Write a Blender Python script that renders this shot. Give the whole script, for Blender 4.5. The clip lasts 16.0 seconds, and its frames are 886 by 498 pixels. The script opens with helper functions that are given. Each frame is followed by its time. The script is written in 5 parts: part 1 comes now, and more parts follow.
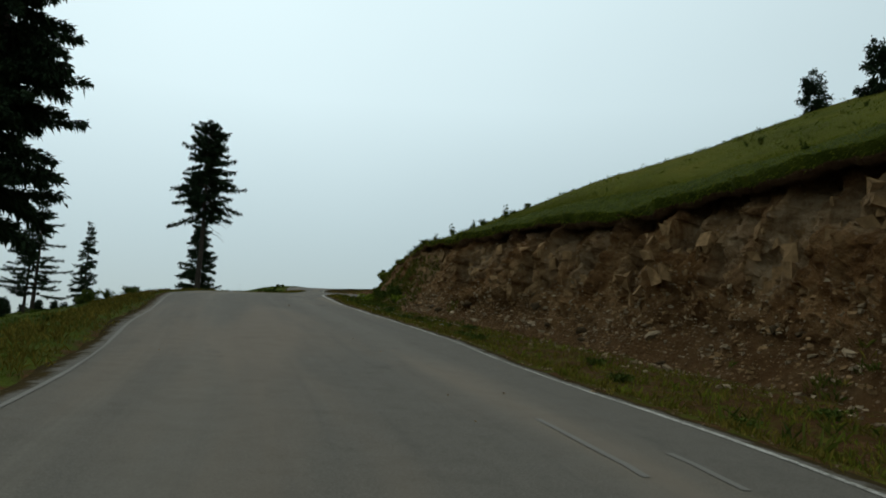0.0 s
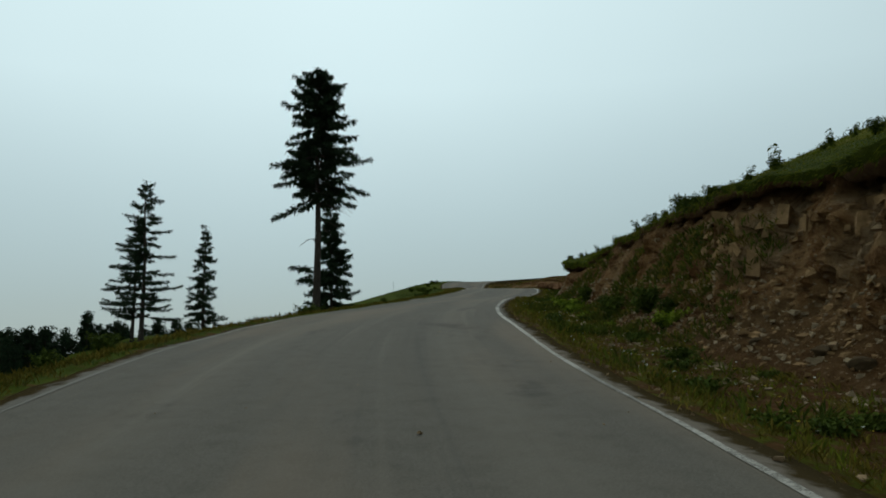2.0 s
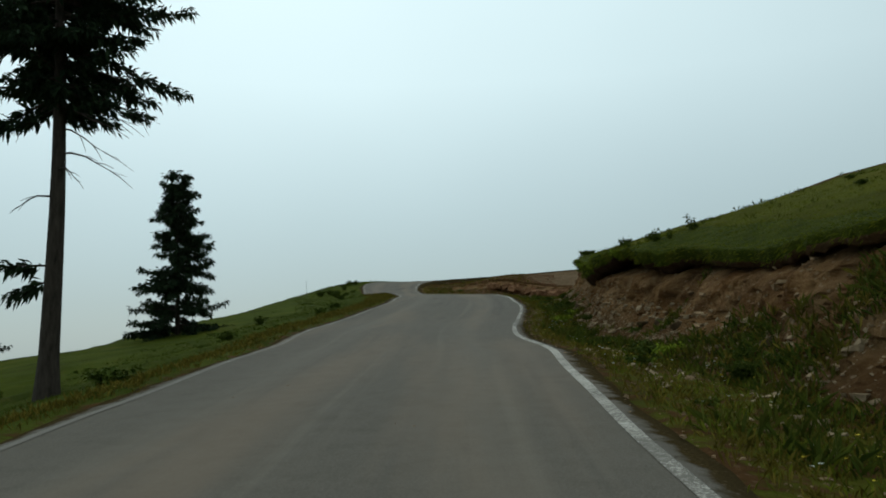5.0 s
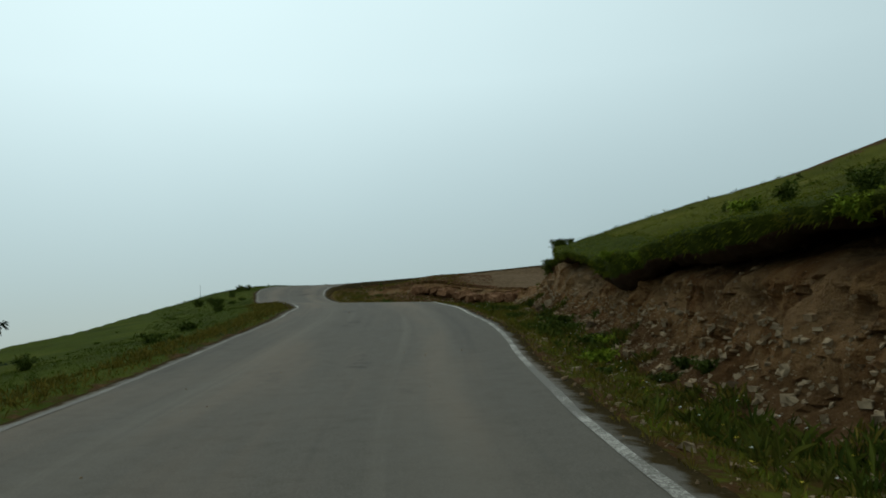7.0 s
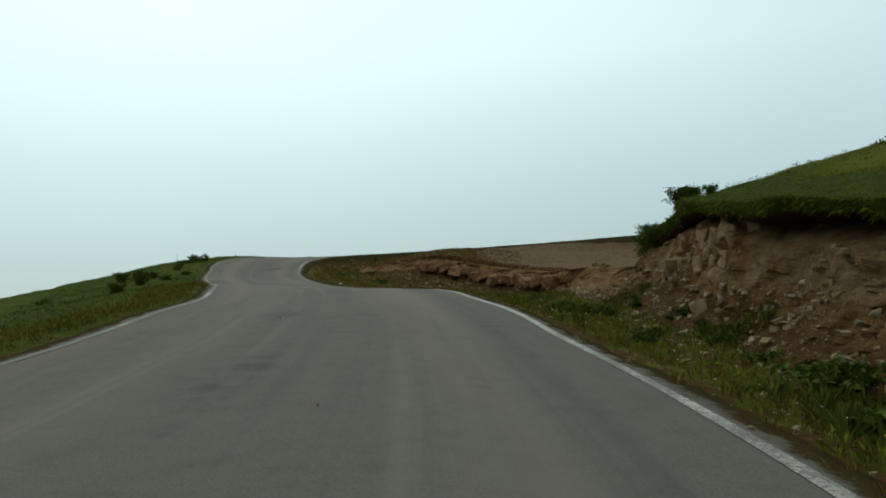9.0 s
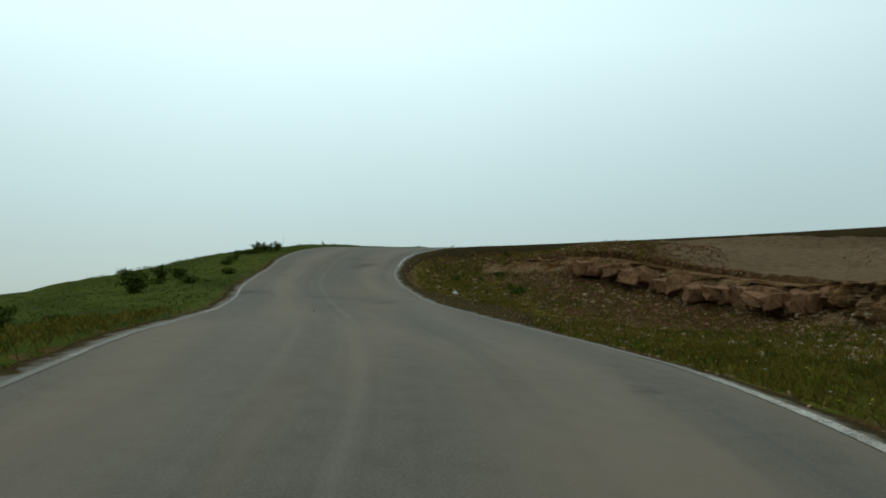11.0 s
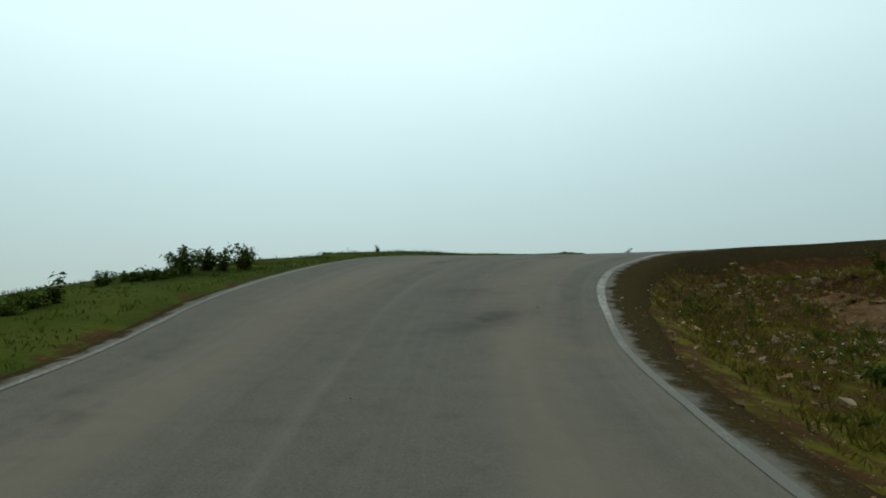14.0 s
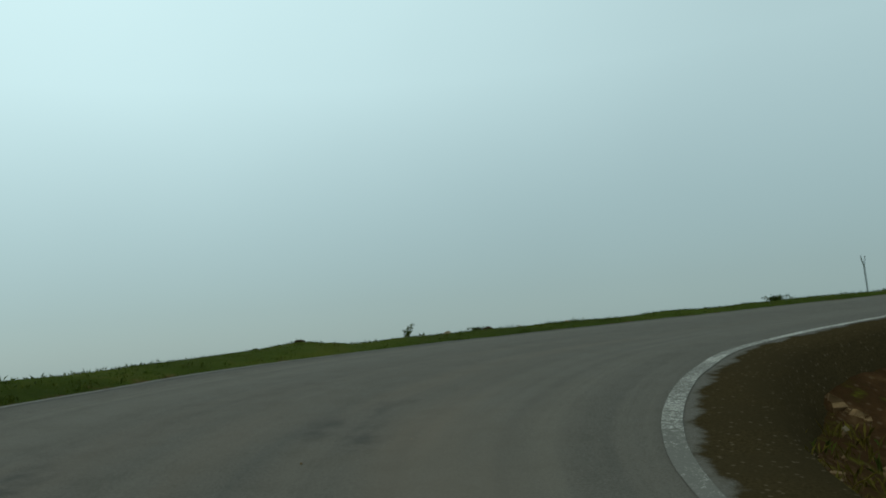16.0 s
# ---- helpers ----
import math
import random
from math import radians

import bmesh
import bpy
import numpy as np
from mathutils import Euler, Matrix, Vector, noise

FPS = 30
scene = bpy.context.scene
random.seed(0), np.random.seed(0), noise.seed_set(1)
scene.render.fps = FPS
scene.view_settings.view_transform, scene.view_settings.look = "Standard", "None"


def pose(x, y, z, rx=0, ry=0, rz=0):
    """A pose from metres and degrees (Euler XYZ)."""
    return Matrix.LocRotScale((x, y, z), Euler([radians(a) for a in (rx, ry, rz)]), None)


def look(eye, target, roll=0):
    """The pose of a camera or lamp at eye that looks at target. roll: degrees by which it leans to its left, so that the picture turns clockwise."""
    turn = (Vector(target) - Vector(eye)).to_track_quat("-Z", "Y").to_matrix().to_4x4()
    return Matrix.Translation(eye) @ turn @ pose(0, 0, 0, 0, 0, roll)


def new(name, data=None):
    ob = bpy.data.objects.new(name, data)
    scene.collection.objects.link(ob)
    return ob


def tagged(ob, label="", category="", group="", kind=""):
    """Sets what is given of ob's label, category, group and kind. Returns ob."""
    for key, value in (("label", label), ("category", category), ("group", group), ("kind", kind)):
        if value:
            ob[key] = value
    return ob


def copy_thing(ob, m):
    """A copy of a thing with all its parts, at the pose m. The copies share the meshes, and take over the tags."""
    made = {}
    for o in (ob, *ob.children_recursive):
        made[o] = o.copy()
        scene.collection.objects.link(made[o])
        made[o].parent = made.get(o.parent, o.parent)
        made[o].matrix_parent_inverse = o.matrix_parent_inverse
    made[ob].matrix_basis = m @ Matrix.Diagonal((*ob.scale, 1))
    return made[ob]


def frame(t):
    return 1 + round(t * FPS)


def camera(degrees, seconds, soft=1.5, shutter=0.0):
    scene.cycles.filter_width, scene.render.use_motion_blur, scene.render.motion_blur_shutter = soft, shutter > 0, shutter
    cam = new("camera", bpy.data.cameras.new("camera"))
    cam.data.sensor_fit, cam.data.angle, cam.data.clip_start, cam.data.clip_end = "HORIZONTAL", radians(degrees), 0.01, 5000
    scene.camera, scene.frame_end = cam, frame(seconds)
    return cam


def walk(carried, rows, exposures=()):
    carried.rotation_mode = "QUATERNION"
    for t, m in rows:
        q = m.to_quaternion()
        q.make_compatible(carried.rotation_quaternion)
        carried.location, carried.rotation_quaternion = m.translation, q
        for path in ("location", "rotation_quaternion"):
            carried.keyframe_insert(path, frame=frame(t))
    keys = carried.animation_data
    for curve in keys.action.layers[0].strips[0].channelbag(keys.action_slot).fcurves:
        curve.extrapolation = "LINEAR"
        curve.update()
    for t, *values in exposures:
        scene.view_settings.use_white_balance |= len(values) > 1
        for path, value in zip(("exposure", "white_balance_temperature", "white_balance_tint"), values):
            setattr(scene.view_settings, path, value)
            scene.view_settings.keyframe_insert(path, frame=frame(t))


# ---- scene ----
cam = camera(58.2, 16.0, soft=1.8)
PATH = [
    (0, (-0.184, -0.220, -0.028), (-0.233, 4.724, 0.715), 2.13),
    (0.5, (-0.814, 4.655, 0.594), (-1.237, 9.584, 1.316), 1.16),
    (1, (-1.661, 9.299, 1.219), (-2.394, 14.192, 1.938), 0.38),
    (1.5, (-2.688, 14.290, 1.822), (-3.603, 19.157, 2.514), -0.18),
    (2, (-3.806, 19.085, 2.447), (-4.805, 23.941, 3.093), -0.95),
    (2.5, (-4.897, 23.260, 2.937), (-5.875, 28.123, 3.566), -1.26),
    (3, (-5.800, 27.264, 3.354), (-6.758, 32.132, 3.971), -1.58),
    (3.5, (-6.658, 31.272, 3.861), (-7.557, 36.156, 4.437), -1.37),
    (4, (-7.495, 35.563, 4.311), (-8.284, 40.470, 4.857), -1.26),
    (4.2, (-7.790, 37.265, 4.495), (-8.528, 42.181, 5.040), -1.59),
    (4.5, (-8.150, 39.909, 4.762), (-8.803, 44.834, 5.327), -1.73),
    (5, (-8.852, 44.102, 5.177), (-9.369, 49.037, 5.788), -1.65),
    (5.5, (-9.574, 48.069, 5.542), (-9.948, 53.012, 6.199), -1.61),
    (6, (-10.205, 51.851, 5.887), (-10.425, 56.798, 6.575), -1.85),
    (6.3, (-10.486, 54.052, 6.061), (-10.604, 59.003, 6.752), -2.25),
    (6.5, (-10.622, 55.408, 6.196), (-10.687, 60.361, 6.878), -2.50),
    (7, (-10.648, 59.362, 6.505), (-10.613, 64.325, 7.105), -2.97),
    (7.5, (-10.781, 63.119, 6.768), (-10.692, 68.090, 7.296), -3.56),
    (8, (-10.960, 67.000, 7.078), (-10.926, 71.978, 7.544), -2.42),
    (8.5, (-11.202, 70.933, 7.410), (-11.181, 75.913, 7.853), -1.56),
    (9, (-11.305, 75.528, 7.796), (-11.291, 80.508, 8.246), -1.32),
    (9.5, (-11.510, 79.900, 8.268), (-11.614, 84.882, 8.685), -1.00),
    (10, (-11.844, 84.353, 8.691), (-12.162, 89.325, 9.110), -1.03),
    (10.2, (-12.190, 85.659, 8.836), (-12.593, 90.625, 9.256), -0.64),
    (10.5, (-12.558, 87.853, 9.118), (-13.086, 92.809, 9.516), 0.05),
    (11, (-13.099, 91.793, 9.514), (-13.844, 96.723, 9.883), 0.59),
    (11.5, (-13.715, 95.981, 9.920), (-14.665, 100.878, 10.263), 0.65),
    (12, (-14.573, 100.307, 10.276), (-15.688, 105.170, 10.611), 0.32),
    (12.3, (-15.282, 102.918, 10.354), (-16.466, 107.764, 10.691), -0.05),
    (12.5, (-15.831, 104.666, 10.455), (-17.050, 109.503, 10.797), -0.38),
    (13, (-17.218, 108.921, 10.714), (-18.550, 113.729, 11.046), 0.33),
    (13.5, (-18.697, 112.904, 11.002), (-20.052, 117.702, 11.376), 0.73),
    (14, (-20.158, 117.283, 11.448), (-21.395, 122.109, 11.873), -0.16),
    (14.5, (-21.336, 121.267, 11.902), (-22.318, 126.146, 12.388), -0.82),
    (15, (-22.097, 124.390, 12.294), (-22.757, 129.307, 12.918), -2.09),
    (15.5, (-22.552, 127.424, 12.918), (-22.584, 132.385, 13.537), -3.73),
    (16, (-22.471, 130.519, 13.456), (-21.718, 135.426, 14.046), -4.83),
]
walk(cam, [(t, look(eye, target, roll)) for t, eye, target, roll in PATH],
     exposures=[(0, 0.0, 6500, 9), (1, -0.05, 6470, 8), (2, -0.13, 6450, 6), (2.7, -0.15, 6450, 6), (3.1, -0.12, 6450, 6), (3.5, 0.0, 6450, 7), (4.5, 0.04, 6450, 7), (6.4, 0.0, 6450, 5), (7.3, -0.02, 6450, 5), (8.1, 0.2, 6500, 4), (8.5, 0.33, 6500, 5), (9, 0.27, 6500, 4), (13, 0.20, 6450, 3), (14.5, 0.11, 6400, 1), (16, -0.16, 6200, -2)])
# ---------------------------------------------------------------- light
SUN_AZ, SUN_EL = radians(-25), radians(48)      # azimuth from +y, negative to the west
sun_way = Vector((math.sin(SUN_AZ) * math.cos(SUN_EL), math.cos(SUN_AZ) * math.cos(SUN_EL), math.sin(SUN_EL)))


def make_world():
    """Overcast mountain sky: Nishita sky behind a bright, even layer of low cloud."""
    w = bpy.data.worlds.new("overcast")
    scene.world = w
    w.use_nodes = True
    nt = w.node_tree
    nt.nodes.clear()
    N = nt.nodes.new
    co = N("ShaderNodeTexCoord")
    sky = N("ShaderNodeTexSky")
    sky.sky_type, sky.sun_disc = "NISHITA", False
    sky.sun_elevation, sky.sun_rotation = SUN_EL, SUN_AZ
    bg_sky = N("ShaderNodeBackground")
    bg_sky.inputs["Strength"].default_value = 0.012
    nt.links.new(sky.outputs[0], bg_sky.inputs["Color"])
    sep = N("ShaderNodeSeparateXYZ")
    nt.links.new(co.outputs["Generated"], sep.inputs[0])
    ramp = N("ShaderNodeValToRGB")
    el = ramp.color_ramp.elements
    el[0].position, el[0].color = 0.0, (0.36, 0.46, 0.48, 1)
    el[1].position, el[1].color = 0.75, (0.69, 0.84, 0.865, 1)
    for p, c in ((0.06, (0.39, 0.49, 0.51)), (0.16, (0.48, 0.60, 0.62)), (0.32, (0.64, 0.785, 0.81))):
        e = el.new(p)
        e.color = (*c, 1)
    nt.links.new(sep.outputs["Z"], ramp.inputs[0])
    # brighter veil where the hidden sun stands
    dot = N("ShaderNodeVectorMath")
    dot.operation = "DOT_PRODUCT"
    dot.inputs[1].default_value = sun_way
    nt.links.new(co.outputs["Generated"], dot.inputs[0])
    glow = N("ShaderNodeMapRange")
    glow.interpolation_type = "SMOOTHSTEP"
    glow.inputs["From Min"].default_value, glow.inputs["From Max"].default_value = 0.55, 1.0
    glow.inputs["To Min"].default_value, glow.inputs["To Max"].default_value = 0.78, 1.12
    nt.links.new(dot.outputs["Value"], glow.inputs["Value"])
    # soft unevenness of the cloud
    no = N("ShaderNodeTexNoise")
    no.inputs["Scale"].default_value, no.inputs["Detail"].default_value = 2.2, 3
    nt.links.new(co.outputs["Generated"], no.inputs["Vector"])
    nr = N("ShaderNodeMapRange")
    nr.inputs["To Min"].default_value, nr.inputs["To Max"].default_value = 0.94, 1.06
    nt.links.new(no.outputs[0], nr.inputs["Value"])
    mul = N("ShaderNodeMath")
    mul.operation = "MULTIPLY"
    nt.links.new(glow.outputs[0], mul.inputs[0])
    nt.links.new(nr.outputs[0], mul.inputs[1])
    bg = N("ShaderNodeBackground")
    nt.links.new(ramp.outputs[0], bg.inputs["Color"])
    nt.links.new(mul.outputs[0], bg.inputs["Strength"])
    add = N("ShaderNodeAddShader")
    nt.links.new(bg.outputs[0], add.inputs[0])
    nt.links.new(bg_sky.outputs[0], add.inputs[1])
    out = N("ShaderNodeOutputWorld")
    nt.links.new(add.outputs[0], out.inputs["Surface"])


make_world()
lamp = bpy.data.lights.new("sun", "SUN")
lamp.energy, lamp.angle, lamp.color = 0.5, radians(40), (1.0, 0.97, 0.92)
sun = new("sun", lamp)
sun.matrix_world = look(sun_way * 60, (0, 0, 0))


# ---------------------------------------------------------------- materials
class Mat:
    """A small builder for procedural materials."""

    def __init__(self, name, rough=0.9, spec=0.3):
        self.m = bpy.data.materials.new(name)
        self.m.use_nodes = True
        self.nt = self.m.node_tree
        self.b = self.nt.nodes["Principled BSDF"]
        self.b.inputs["Roughness"].default_value = rough
        self.b.inputs["Specular IOR Level"].default_value = spec
        self.geo = self.nt.nodes.new("ShaderNodeNewGeometry")

    def link(self, a, b):
        self.nt.links.new(a, b)

    def noise(self, scale, detail=4, rough=0.55, stretch=None, dist=0.0):
        n = self.nt.nodes.new("ShaderNodeTexNoise")
        n.inputs["Scale"].default_value, n.inputs["Detail"].default_value = scale, detail
        n.inputs["Roughness"].default_value, n.inputs["Distortion"].default_value = rough, dist
        src = self.geo.outputs["Position"]
        if stretch:
            mp = self.nt.nodes.new("ShaderNodeMapping")
            mp.inputs["Scale"].default_value = stretch
            self.link(src, mp.inputs["Vector"])
            src = mp.outputs[0]
        self.link(src, n.inputs["Vector"])
        return n.outputs[0]

    def voronoi(self, scale, feature="F1", out="Distance"):
        n = self.nt.nodes.new("ShaderNodeTexVoronoi")
        n.feature = feature
        n.inputs["Scale"].default_value = scale
        self.link(self.geo.outputs["Position"], n.inputs["Vector"])
        return n.outputs[out]

    def ramp(self, fac, *stops):
        n = self.nt.nodes.new("ShaderNodeValToRGB")
        el = n.color_ramp.elements
        for k, (p, c) in enumerate(stops):
            e = el[k] if k < 2 else el.new(p)
            e.position, e.color = p, (*c, 1) if len(c) == 3 else c
        self.link(fac, n.inputs[0])
        return n.outputs[0]

    def span(self, fac, a, b, lo=0.0, hi=1.0):
        n = self.nt.nodes.new("ShaderNodeMapRange")
        n.interpolation_type = "SMOOTHSTEP"
        for k, v in zip(("From Min", "From Max", "To Min", "To Max"), (a, b, lo, hi)):
            n.inputs[k].default_value = v
        self.link(fac, n.inputs["Value"])
        return n.outputs[0]

    def mix(self, fac, a, b, mode="MIX"):
        n = self.nt.nodes.new("ShaderNodeMix")
        n.data_type, n.blend_type = "RGBA", mode
        for sock, v in ((n.inputs[0], fac), (n.inputs[6], a), (n.inputs[7], b)):
            if isinstance(v, (int, float)):
                sock.default_value = v
            elif isinstance(v, tuple):
                sock.default_value = (*v, 1)
            else:
                self.link(v, sock)
        return n.outputs[2]

    def math(self, op, a, b=0.0):
        n = self.nt.nodes.new("ShaderNodeMath")
        n.operation = op
        for sock, v in zip(n.inputs, (a, b)):
            if isinstance(v, (int, float)):
                sock.default_value = v
            else:
                self.link(v, sock)
        return n.outputs[0]

    def attr(self, name):
        n = self.nt.nodes.new("ShaderNodeAttribute")
        n.attribute_name = name
        return n.outputs["Fac"]

    def island(self):
        return self.geo.outputs["Random Per Island"]

    def colour(self, c):
        if isinstance(c, tuple):
            self.b.inputs["Base Color"].default_value = (*c, 1)
        else:
            self.link(c, self.b.inputs["Base Color"])

    def bump(self, height, strength=0.5, distance=0.02):
        n = self.nt.nodes.new("ShaderNodeBump")
        n.inputs["Strength"].default_value, n.inputs["Distance"].default_value = strength, distance
        self.link(height, n.inputs["Height"])
        self.link(n.outputs[0], self.b.inputs["Normal"])

    def roughness(self, r):
        self.link(r, self.b.inputs["Roughness"])


def mat_asphalt():
    k = Mat("asphalt", 0.92, 0.10)
    comb = k.nt.nodes.new("ShaderNodeCombineXYZ")
    k.link(k.attr("along"), comb.inputs[0])
    k.link(k.attr("across"), comb.inputs[1])

    def lane_noise(fa, fu, detail, rough=0.55):
        mp = k.nt.nodes.new("ShaderNodeMapping")
        mp.inputs["Scale"].default_value = (fa, fu, 1)
        k.link(comb.outputs[0], mp.inputs["Vector"])
        n = k.nt.nodes.new("ShaderNodeTexNoise")
        n.inputs["Scale"].default_value, n.inputs["Detail"].default_value, n.inputs["Roughness"].default_value = 1.0, detail, rough
        k.link(mp.outputs[0], n.inputs["Vector"])
        return n.outputs[0]

    fine, mid, pit = k.noise(55, 3, 0.7), k.noise(3.2, 5, 0.6), k.noise(170, 2, 0.6)
    c = k.ramp(fine, (0.25, (0.063, 0.054, 0.043)), (0.75, (0.122, 0.105, 0.083)))
    c = k.mix(k.span(pit, 0.60, 0.75, 0, 0.5), c, (0.214, 0.196, 0.170))
    c = k.mix(k.span(mid, 0.5, 0.8, 0, 0.35), c, (0.059, 0.053, 0.043))
    c = k.mix(k.attr("wheel"), c, (0.137, 0.116, 0.091))
    streak, worn, scuff = lane_noise(0.025, 1.5, 5, 0.6), lane_noise(0.05, 0.45, 4), lane_noise(0.05, 5.0, 3)
    c = k.mix(k.span(streak, 0.44, 0.30, 0, 0.32), c, (0.048, 0.044, 0.040))
    c = k.mix(k.span(streak, 0.54, 0.70, 0, 0.28), c, (0.170, 0.142, 0.109))
    c = k.mix(k.span(scuff, 0.52, 0.75, 0, 0.25), c, (0.059, 0.054, 0.047))
    c = k.mix(k.span(worn, 0.46, 0.66, 0, 0.6), c, (0.149, 0.112, 0.080))
    dark = k.math("MULTIPLY", k.span(lane_noise(0.22, 0.7, 4, 0.6), 0.60, 0.74), k.span(mid, 0.35, 0.6, 0.2, 1))
    c = k.mix(k.math("MULTIPLY", dark, 0.6), c, (0.037, 0.034, 0.031))
    c = k.mix(k.math("MULTIPLY", k.attr("stain"), k.span(k.noise(1.6, 5, 0.65), 0.35, 0.6, 0.3, 0.8)), c, (0.034, 0.030, 0.026))
    c = k.mix(k.math("MULTIPLY", k.attr("mud"), k.span(k.noise(1.3, 5, 0.7), 0.38, 0.62, 0.15, 0.85)), c, (0.150, 0.108, 0.066))
    crumb = k.math("ADD", k.attr("edge"), k.math("MULTIPLY", k.math("SUBTRACT", mid, 0.5), 1.2))
    dirt = k.ramp(fine, (0.3, (0.018, 0.012, 0.004)), (0.7, (0.058, 0.040, 0.016)))
    dirt = k.mix(k.span(k.noise(0.9, 5, 0.65), 0.42, 0.66, 0, 0.75), dirt, (0.034, 0.024, 0.010))
    dirt = k.mix(k.span(k.voronoi(14), 0.10, 0.26, 0.32, 0), dirt, (0.17, 0.125, 0.080))
    c = k.mix(k.span(crumb, 0.30, 0.62, 0, 0.95), c, dirt)
    k.link(k.span(crumb, 0.30, 0.62, 0.10, 0.0), k.b.inputs["Specular IOR Level"])
    k.colour(c)
    k.bump(k.math("ADD", fine, k.math("MULTIPLY", pit, 0.5)), 0.4, 0.006)
    k.roughness(k.span(mid, 0.3, 0.7, 0.86, 0.96))
    return k.m


def mat_paint():
    k = Mat("road_paint", 0.8)
    wear = k.math("ADD", k.math("ADD", k.math("ADD", k.noise(22, 4, 0.75), k.math("MULTIPLY", k.math("SUBTRACT", k.noise(75, 2, 0.6), 0.5), 0.7)), k.math("MULTIPLY", k.noise(1.1, 3, 0.6), 0.7)), k.attr("worn"))
    c = k.ramp(k.noise(8, 3), (0.3, (0.25, 0.225, 0.185)), (0.7, (0.40, 0.37, 0.32)))
    k.colour(k.mix(k.span(wear, 0.76, 1.0), c, (0.112, 0.098, 0.078)))
    k.bump(k.noise(60, 3), 0.4, 0.01)
    return k.m


def mat_ground():
    """Meadow with bare, stony earth where the attribute 'bare' says so."""
    k = Mat("meadow", 1.0, 0.02)
    a, b, d = k.noise(0.35, 5, 0.6), k.noise(2.6, 5, 0.65), k.noise(14, 4, 0.7)
    lush = k.ramp(a, (0.3, (0.018, 0.028, 0.003)), (0.55, (0.038, 0.055, 0.0055)), (0.75, (0.068, 0.074, 0.010)))
    sere = k.ramp(a, (0.3, (0.062, 0.055, 0.006)), (0.55, (0.106, 0.088, 0.011)), (0.75, (0.145, 0.104, 0.018)))
    grass = k.mix(k.attr("dry"), lush, sere)
    grass = k.mix(k.span(b, 0.5, 0.75, 0, 0.5), grass, (0.075, 0.062, 0.012))
    grass = k.mix(k.span(d, 0.45, 0.8, 0, 0.5), grass, (0.021, 0.032, 0.004))
    earth = k.ramp(b, (0.3, (0.024, 0.011, 0.004)), (0.6, (0.062, 0.030, 0.011)), (0.8, (0.135, 0.076, 0.033)))
    peb = k.span(k.voronoi(9), 0.12, 0.3, 1, 0)
    earth = k.mix(k.math("MULTIPLY", peb, 0.32), earth, (0.17, 0.110, 0.066))
    earth = k.mix(k.span(k.attr("bare"), 0.70, 0.79), earth, k.ramp(b, (0.3, (0.080, 0.050, 0.027)), (0.7, (0.150, 0.100, 0.058))))
    lim = k.math("ADD", k.attr("bare"), k.math("MULTIPLY", k.math("SUBTRACT", b, 0.5), 1.6))
    k.colour(k.mix(k.span(lim, 0.35, 0.62), grass, earth))
    k.bump(k.math("ADD", k.math("MULTIPLY", d, 0.6), b), 0.9, 0.08)
    return k.m


def mat_bank():
    """Cut earth bank: layered brown soil, weathered rock bands and pale scree."""
    k = Mat("earth_bank", 1.0, 0.03)
    strata = k.noise(1.0, 6, 0.66, (0.8, 0.8, 0.9), 1.4)
    blotch, grit, fine = k.noise(0.6, 4, 0.6), k.noise(5.5, 6, 0.7), k.noise(28, 4, 0.7)
    soil = k.ramp(strata, (0.28, (0.046, 0.020, 0.007)), (0.46, (0.128, 0.061, 0.022)), (0.58, (0.215, 0.118, 0.050)), (0.74, (0.078, 0.034, 0.012)))
    soil = k.mix(k.span(blotch, 0.48, 0.68, 0, 0.7), soil, (0.216, 0.134, 0.064))
    soil = k.mix(k.span(grit, 0.52, 0.74, 0, 0.8), soil, (0.030, 0.014, 0.007))
    soil = k.mix(k.math("MULTIPLY", k.attr("talus"), 0.75), soil, k.ramp(grit, (0.35, (0.037, 0.018, 0.006)), (0.65, (0.088, 0.045, 0.018))))
    soil = k.mix(k.math("MULTIPLY", k.attr("pale"), k.span(grit, 0.35, 0.6, 0.9, 0.4)), soil, k.ramp(strata, (0.35, (0.190, 0.125, 0.066)), (0.65, (0.330, 0.235, 0.140))))
    stone = k.span(k.voronoi(6.0), 0.10, 0.28, 0.75, 0)
    soil = k.mix(k.math("MULTIPLY", stone, k.span(blotch, 0.35, 0.6)), soil, (0.288, 0.204, 0.128))
    small = k.span(k.voronoi(19), 0.10, 0.30, 0.5, 0)
    soil = k.mix(k.math("MULTIPLY", small, k.span(grit, 0.4, 0.6)), soil, (0.216, 0.148, 0.088))
    # attribute 'root': shade under the overhanging turf, painted into the rooty soil's colour
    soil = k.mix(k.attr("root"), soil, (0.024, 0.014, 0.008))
    turf = k.ramp(k.noise(2.2, 5, 0.6), (0.3, (0.027, 0.037, 0.004)), (0.6, (0.056, 0.067, 0.007)), (0.78, (0.088, 0.080, 0.011)))
    lim = k.math("ADD", k.attr("turf"), k.math("MULTIPLY", k.math("SUBTRACT", grit, 0.5), 0.7))
    k.colour(k.mix(k.span(lim, 0.42, 0.6), soil, turf))
    k.bump(k.math("ADD", k.math("ADD", strata, grit), k.math("MULTIPLY", fine, 0.5)), 1.0, 0.14)
    return k.m


